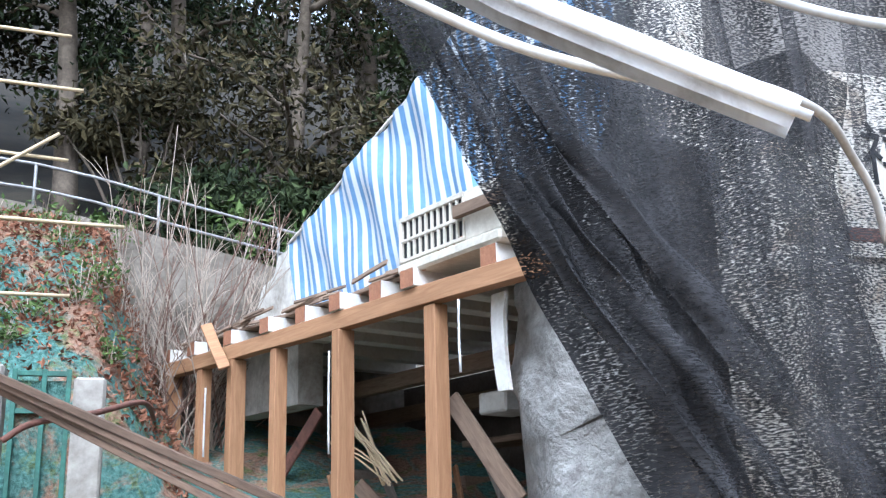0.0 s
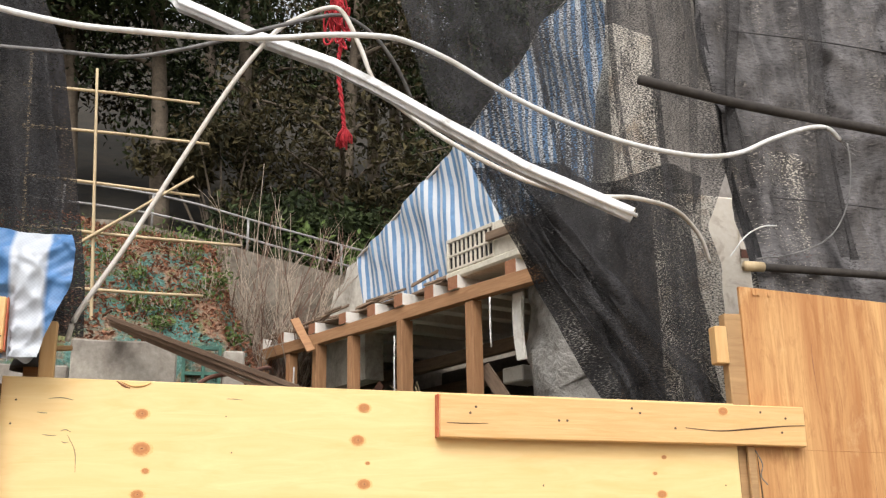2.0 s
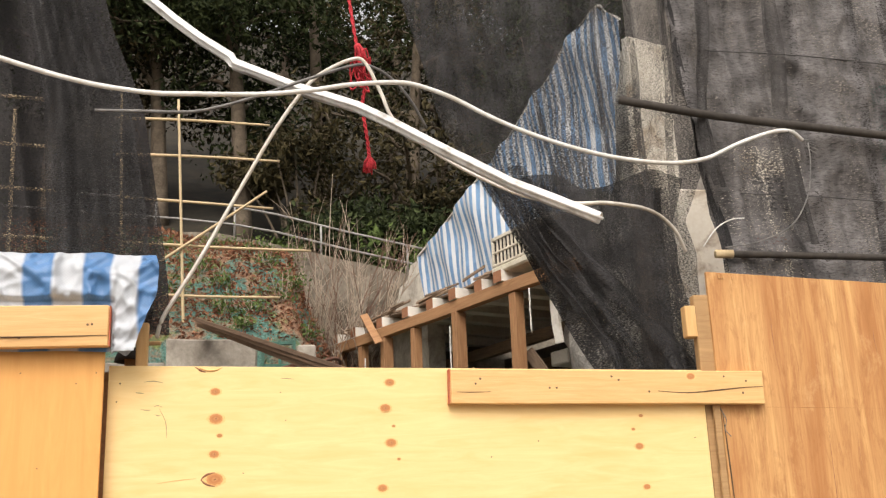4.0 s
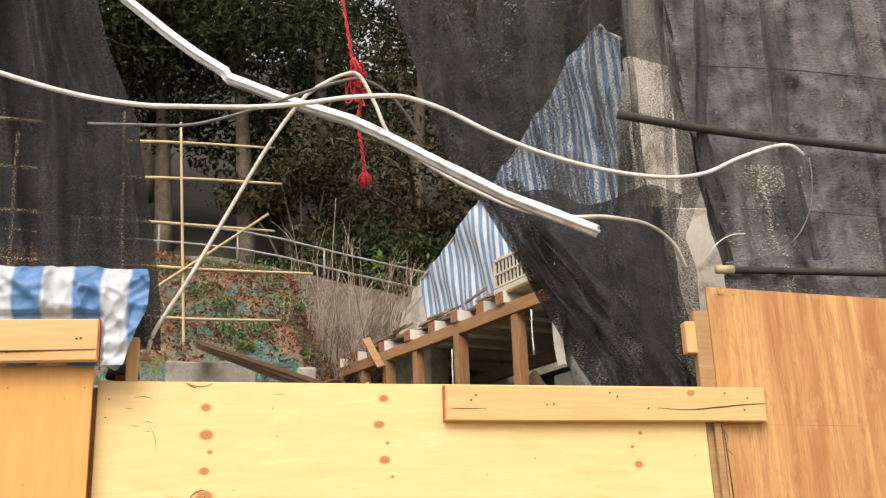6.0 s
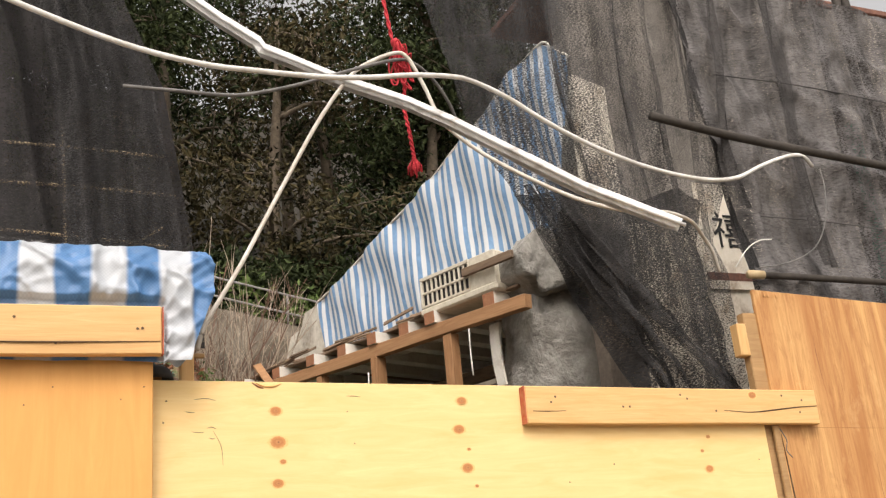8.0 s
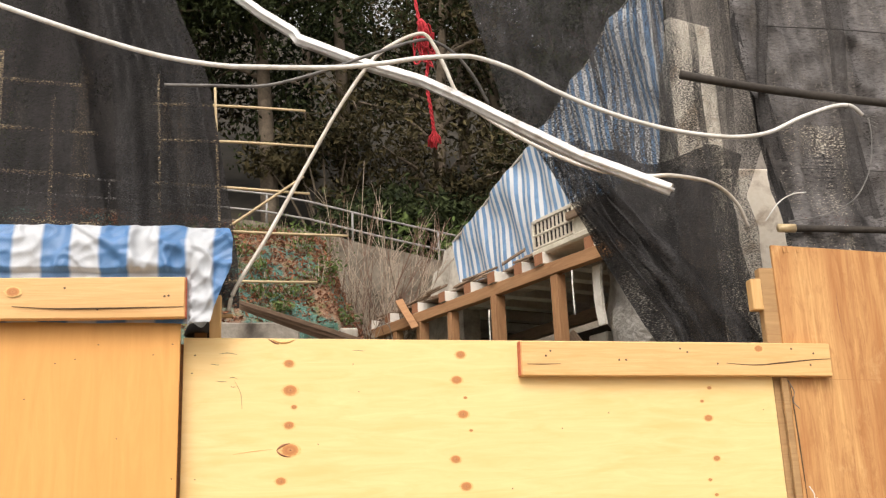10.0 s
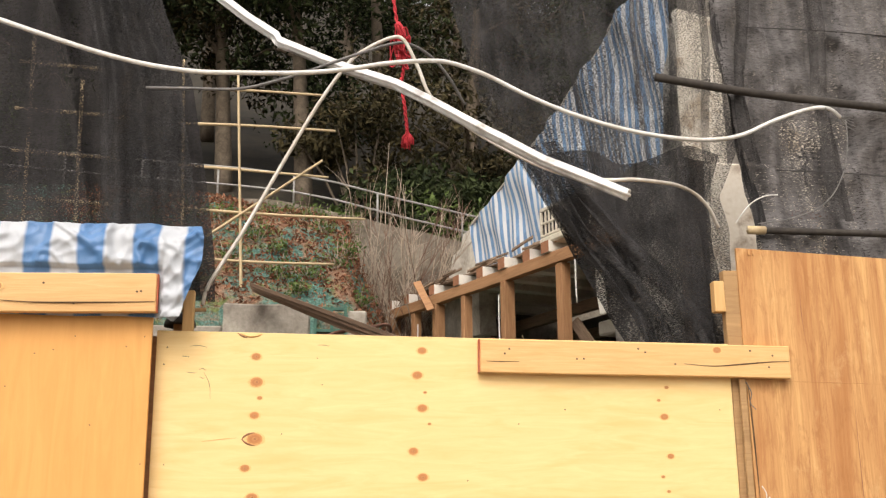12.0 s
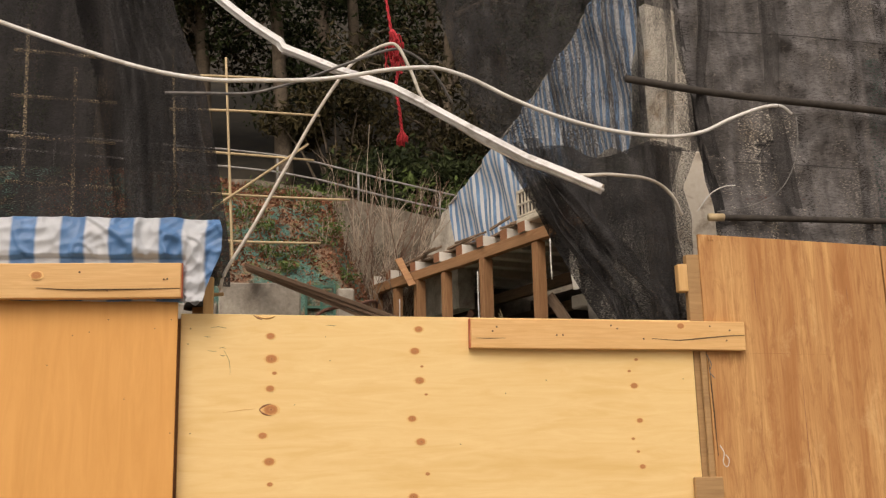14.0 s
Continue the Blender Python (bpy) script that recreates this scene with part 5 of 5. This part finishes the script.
SPOTS = [(-6.0, 9.6, 10.5), (-4.4, 9.0, 10.8), (-3.0, 9.8, 11.2), (-1.9, 8.8, 10.4), (-0.6, 9.6, 11.0), (0.5, 8.9, 11.0), (1.6, 9.9, 12.0), (2.7, 9.0, 10.2), (3.9, 9.8, 10.6), (4.9, 8.8, 10.4), (5.9, 9.6, 11.8), (7.0, 10.2, 12.0),
         (-3.6, 12.4, 13.0), (-1.2, 12.8, 14.0), (1.2, 12.6, 14.4), (3.0, 13.0, 14.0), (4.6, 13.6, 13.8), (6.0, 12.8, 14.0), (1.9, 14.2, 13.4), (3.7, 11.6, 11.9), (7.4, 13.2, 13.8), (9.0, 13.4, 13.0)]
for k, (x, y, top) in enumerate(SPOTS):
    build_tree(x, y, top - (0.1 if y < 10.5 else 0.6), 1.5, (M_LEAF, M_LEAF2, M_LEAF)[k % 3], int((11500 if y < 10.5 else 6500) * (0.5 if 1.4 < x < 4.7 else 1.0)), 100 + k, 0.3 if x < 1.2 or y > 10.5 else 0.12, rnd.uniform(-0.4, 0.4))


def build_bush(x, y, r, h, leaf, n, seed):
    rnd = random.Random(seed)
    e = thing("bush", "dense dark undergrowth bush above the path", "bush", "undergrowth bushes", at=(x, y, hill_z(x, y) - 0.05))
    pts, pieces = [], []
    for k in range(9):
        c = Vector((rnd.gauss(0, r * 0.45), rnd.gauss(0, r * 0.4), h * rnd.uniform(0.25, 0.9)))
        pieces.append(tube_data([Vector((0.2 * c.x, 0.2 * c.y, 0)), 0.6 * c, c], lambda q: 0.02 * (1 - 0.6 * q), 4))
        q = r * rnd.uniform(0.3, 0.5)
        for _ in range(n // 9):
            w = Vector((rnd.gauss(0, 1), rnd.gauss(0, 1), rnd.gauss(0, 0.8))).normalized() * q * rnd.uniform(0.4, 1.05)
            pts.append(tuple(c + w))
    v, f = join_data(pieces)
    ob_from("stem", v, f, M_TRUNK, e)
    v, f = leaf_cloud(pts, 0.10, rnd)
    ob_from("leaves", v, f, leaf, e)


for k in range(20):
    x = -5.5 + 0.62 * k + rnd.uniform(-0.15, 0.15)
    if not -3.0 < x < 1.2:
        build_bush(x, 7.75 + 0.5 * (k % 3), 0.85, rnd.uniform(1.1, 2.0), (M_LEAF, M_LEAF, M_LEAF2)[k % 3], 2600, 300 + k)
build_bush(2.35, 7.5, 0.5, 1.0, M_LEAF3, 500, 401)
build_bush(1.0, 7.2, 0.25, 0.35, M_LEAF3, 220, 402)


# ---- nails, cracks and splinters on the hoarding ----
def scratch(parent, pts, r=0.0022, material=None, name="crack"):
    o = parent.matrix_basis.inverted()
    line = smooth_line([o @ Vector(p) for p in pts], 4)
    v, f = tube_data(line, lambda t: r * (1 - 0.6 * abs(2 * t - 1)), 4)
    ob_from(name, v, f, material or M_HOLE, parent)


boards = [ob for ob in scene.objects if ob.name.startswith("fence_board")]
right_board, left_board = boards[0], boards[1]
scratch(right_board, [(2.22, -0.0412, 2.312), (2.35, -0.0412, 2.303), (2.48, -0.0412, 2.312), (2.60, -0.0412, 2.322), (2.695, -0.0412, 2.326)], 0.003)
scratch(right_board, [(1.36, -0.0412, 2.318), (1.42, -0.0412, 2.316), (1.50, -0.0412, 2.317)], 0.002)
scratch(left_board, [(-0.60, -0.1474, 2.53), (-0.45, -0.1474, 2.522), (-0.2, -0.1474, 2.525), (0.01, -0.1474, 2.53)], 0.003)
for board, y, spots in ((right_board, -0.0412, ((1.46, 2.37), (1.44, 2.35), (1.75, 2.33), (1.78, 2.33), (2.05, 2.36), (2.18, 2.31), (2.02, 2.375), (2.52, 2.37), (2.62, 2.35), (2.6, 2.30))), (left_board, -0.1474, ((-0.06, 2.57), (-0.045, 2.572), (-0.42, 2.6), (-0.3, 2.52)))):
    for x, z in spots:
        ob = new("nail_hole", NAIL)
        ob.parent = board
        ob.matrix_basis = board.matrix_basis.inverted() @ Matrix.Translation((x, y, z)) @ Matrix.Diagonal((0.9, 1, 0.9, 1))
for board, x, y, z, s in ((right_board, 2.37, -0.0414, 2.372, 0.9), (left_board, -0.60, -0.1478, 2.585, 1.1)):
    for me, name, lift in ((RING, "knot_ring", 0), (KNOT, "knot", 0.001)):
        ob = new(name, me)
        ob.parent = board
        ob.matrix_basis = board.matrix_basis.inverted() @ Matrix.Translation((x, y - lift, z)) @ Matrix.Diagonal((s, 1, s, 1))
rnd = random.Random(77)
for x, z, w in ((0.14, 2.375, 0.07), (0.11, 2.335, 0.03), (0.13, 2.27, 0.04), (0.18, 2.28, 0.03), (0.185, 2.25, 0.02), (0.66, 2.385, 0.05)):
    scratch(pale, [(x, -0.0005, z), (x + w / 2, -0.0005, z + rnd.uniform(-0.006, 0.006)), (x + w, -0.0005, z - 0.003)], 0.0016, M_SCUFF, "scuff_mark")
scratch(pale, [(0.20, -0.0005, 2.27), (0.225, -0.0005, 2.22), (0.23, -0.0005, 2.16)], 0.0014, M_SCUFF, "scuff_mark")
scratch(pale, [(0.20, -0.0005, 1.99), (0.28, -0.0005, 2.0), (0.345, -0.0005, 2.005)], 0.0018, M_KNOT, "grain_streak")
for up in (-1, 1):
    scratch(pale, [(0.362, -0.001, 2.0), (0.374, -0.001, 2.0 + 0.012 * up), (0.392, -0.001, 2.0 + 0.021 * up), (0.414, -0.001, 2.0 + 0.025 * up)], 0.0045, M_CUTEND, "bark_pocket")
scratch(pale, [(0.33, -0.001, 2.432), (0.352, -0.001, 2.418), (0.37, -0.001, 2.412)], 0.004, M_CUTEND, "cut_knot")
scratch(pale, [(0.345, -0.001, 2.43), (0.375, -0.001, 2.418), (0.41, -0.001, 2.42), (0.43, -0.001, 2.43)], 0.005, M_KNOT, "cut_knot")
tall = [ob for ob in scene.objects if ob.name.startswith("plywood_sheet") and abs(ob.location.x - 2.512) < 0.01][0]
for k in range(4):
    x = 2.53 + 0.035 + rnd.uniform(0, 0.12) + (0.25 if k > 5 else 0)
    z = 2.835 - 0.05 * (x - 2.512)
    bm = slab((rnd.uniform(0.006, 0.012), 0.003, rnd.uniform(0.02, 0.04)), (0, 0, 0), 0.001)
    part("splinter", bm, M_RED, tall, "raised splinter of torn veneer", tall.matrix_basis.inverted() @ pose(x, -0.003, z - 0.012, rnd.uniform(-25, 5), rnd.uniform(-40, 40), rnd.uniform(-20, 20)))
for x, z0, z1, r in ((2.80, 2.70, 2.35, 0.004), (3.14, 2.25, 1.75, 0.003), (3.29, 2.62, 2.42, 0.004), (3.05, 2.12, 2.0, 0.003)):
    scratch(tall, [(x, 0.0042, z0), (x - 0.008, 0.0042, 0.6 * z0 + 0.4 * z1), (x + 0.006, 0.0042, z1)], r, M_CUTEND, "drip_stain")
scratch(tall, [(2.56, 0.003, 2.245), (2.9, 0.003, 2.24), (3.48, 0.003, 2.225)], 0.0022, M_BROWNLINE, "joint_line")
scratch(tall, [(3.0, 0.003, 2.24), (2.996, 0.003, 1.8), (3.004, 0.003, 1.2)], 0.0028, M_CUTEND, "joint_line")
scratch(tall, [(2.518, 0.001, 2.22), (2.525, 0.001, 2.0), (2.53, 0.001, 1.75)], 0.004, M_HOLE, "split_edge")
for x, z in ((-0.10, 2.36), (-0.03, 2.40), (-0.30, 2.40), (-0.55, 2.2), (-0.22, 2.05), (-0.02, 1.9), (-0.45, 2.33), (-0.38, 2.345)):
    ob = new("nail_hole", NAIL)
    ob.parent = left_top
    ob.matrix_basis = left_top.matrix_basis.inverted() @ Matrix.Translation((x, -0.0755, z)) @ Matrix.Diagonal((0.5, 1, 0.5, 1))
tagged(tube("wire", [(2.535, -0.016, 1.80), (2.55, -0.022, 1.765), (2.542, -0.022, 1.72), (2.56, -0.024, 1.70), (2.572, -0.024, 1.73), (2.56, -0.02, 1.755)], 0.0022, M_CABLE, steps=5, sides=5), "thin curled wire caught on the panel joint", "wire")
tagged(tube("wire", [(2.50, -0.016, 2.24), (2.52, -0.022, 2.19), (2.51, -0.022, 2.15), (2.535, -0.02, 2.12)], 0.0022, M_BLACKCABLE, steps=5, sides=5), "short dark wire poking from the joint", "wire")
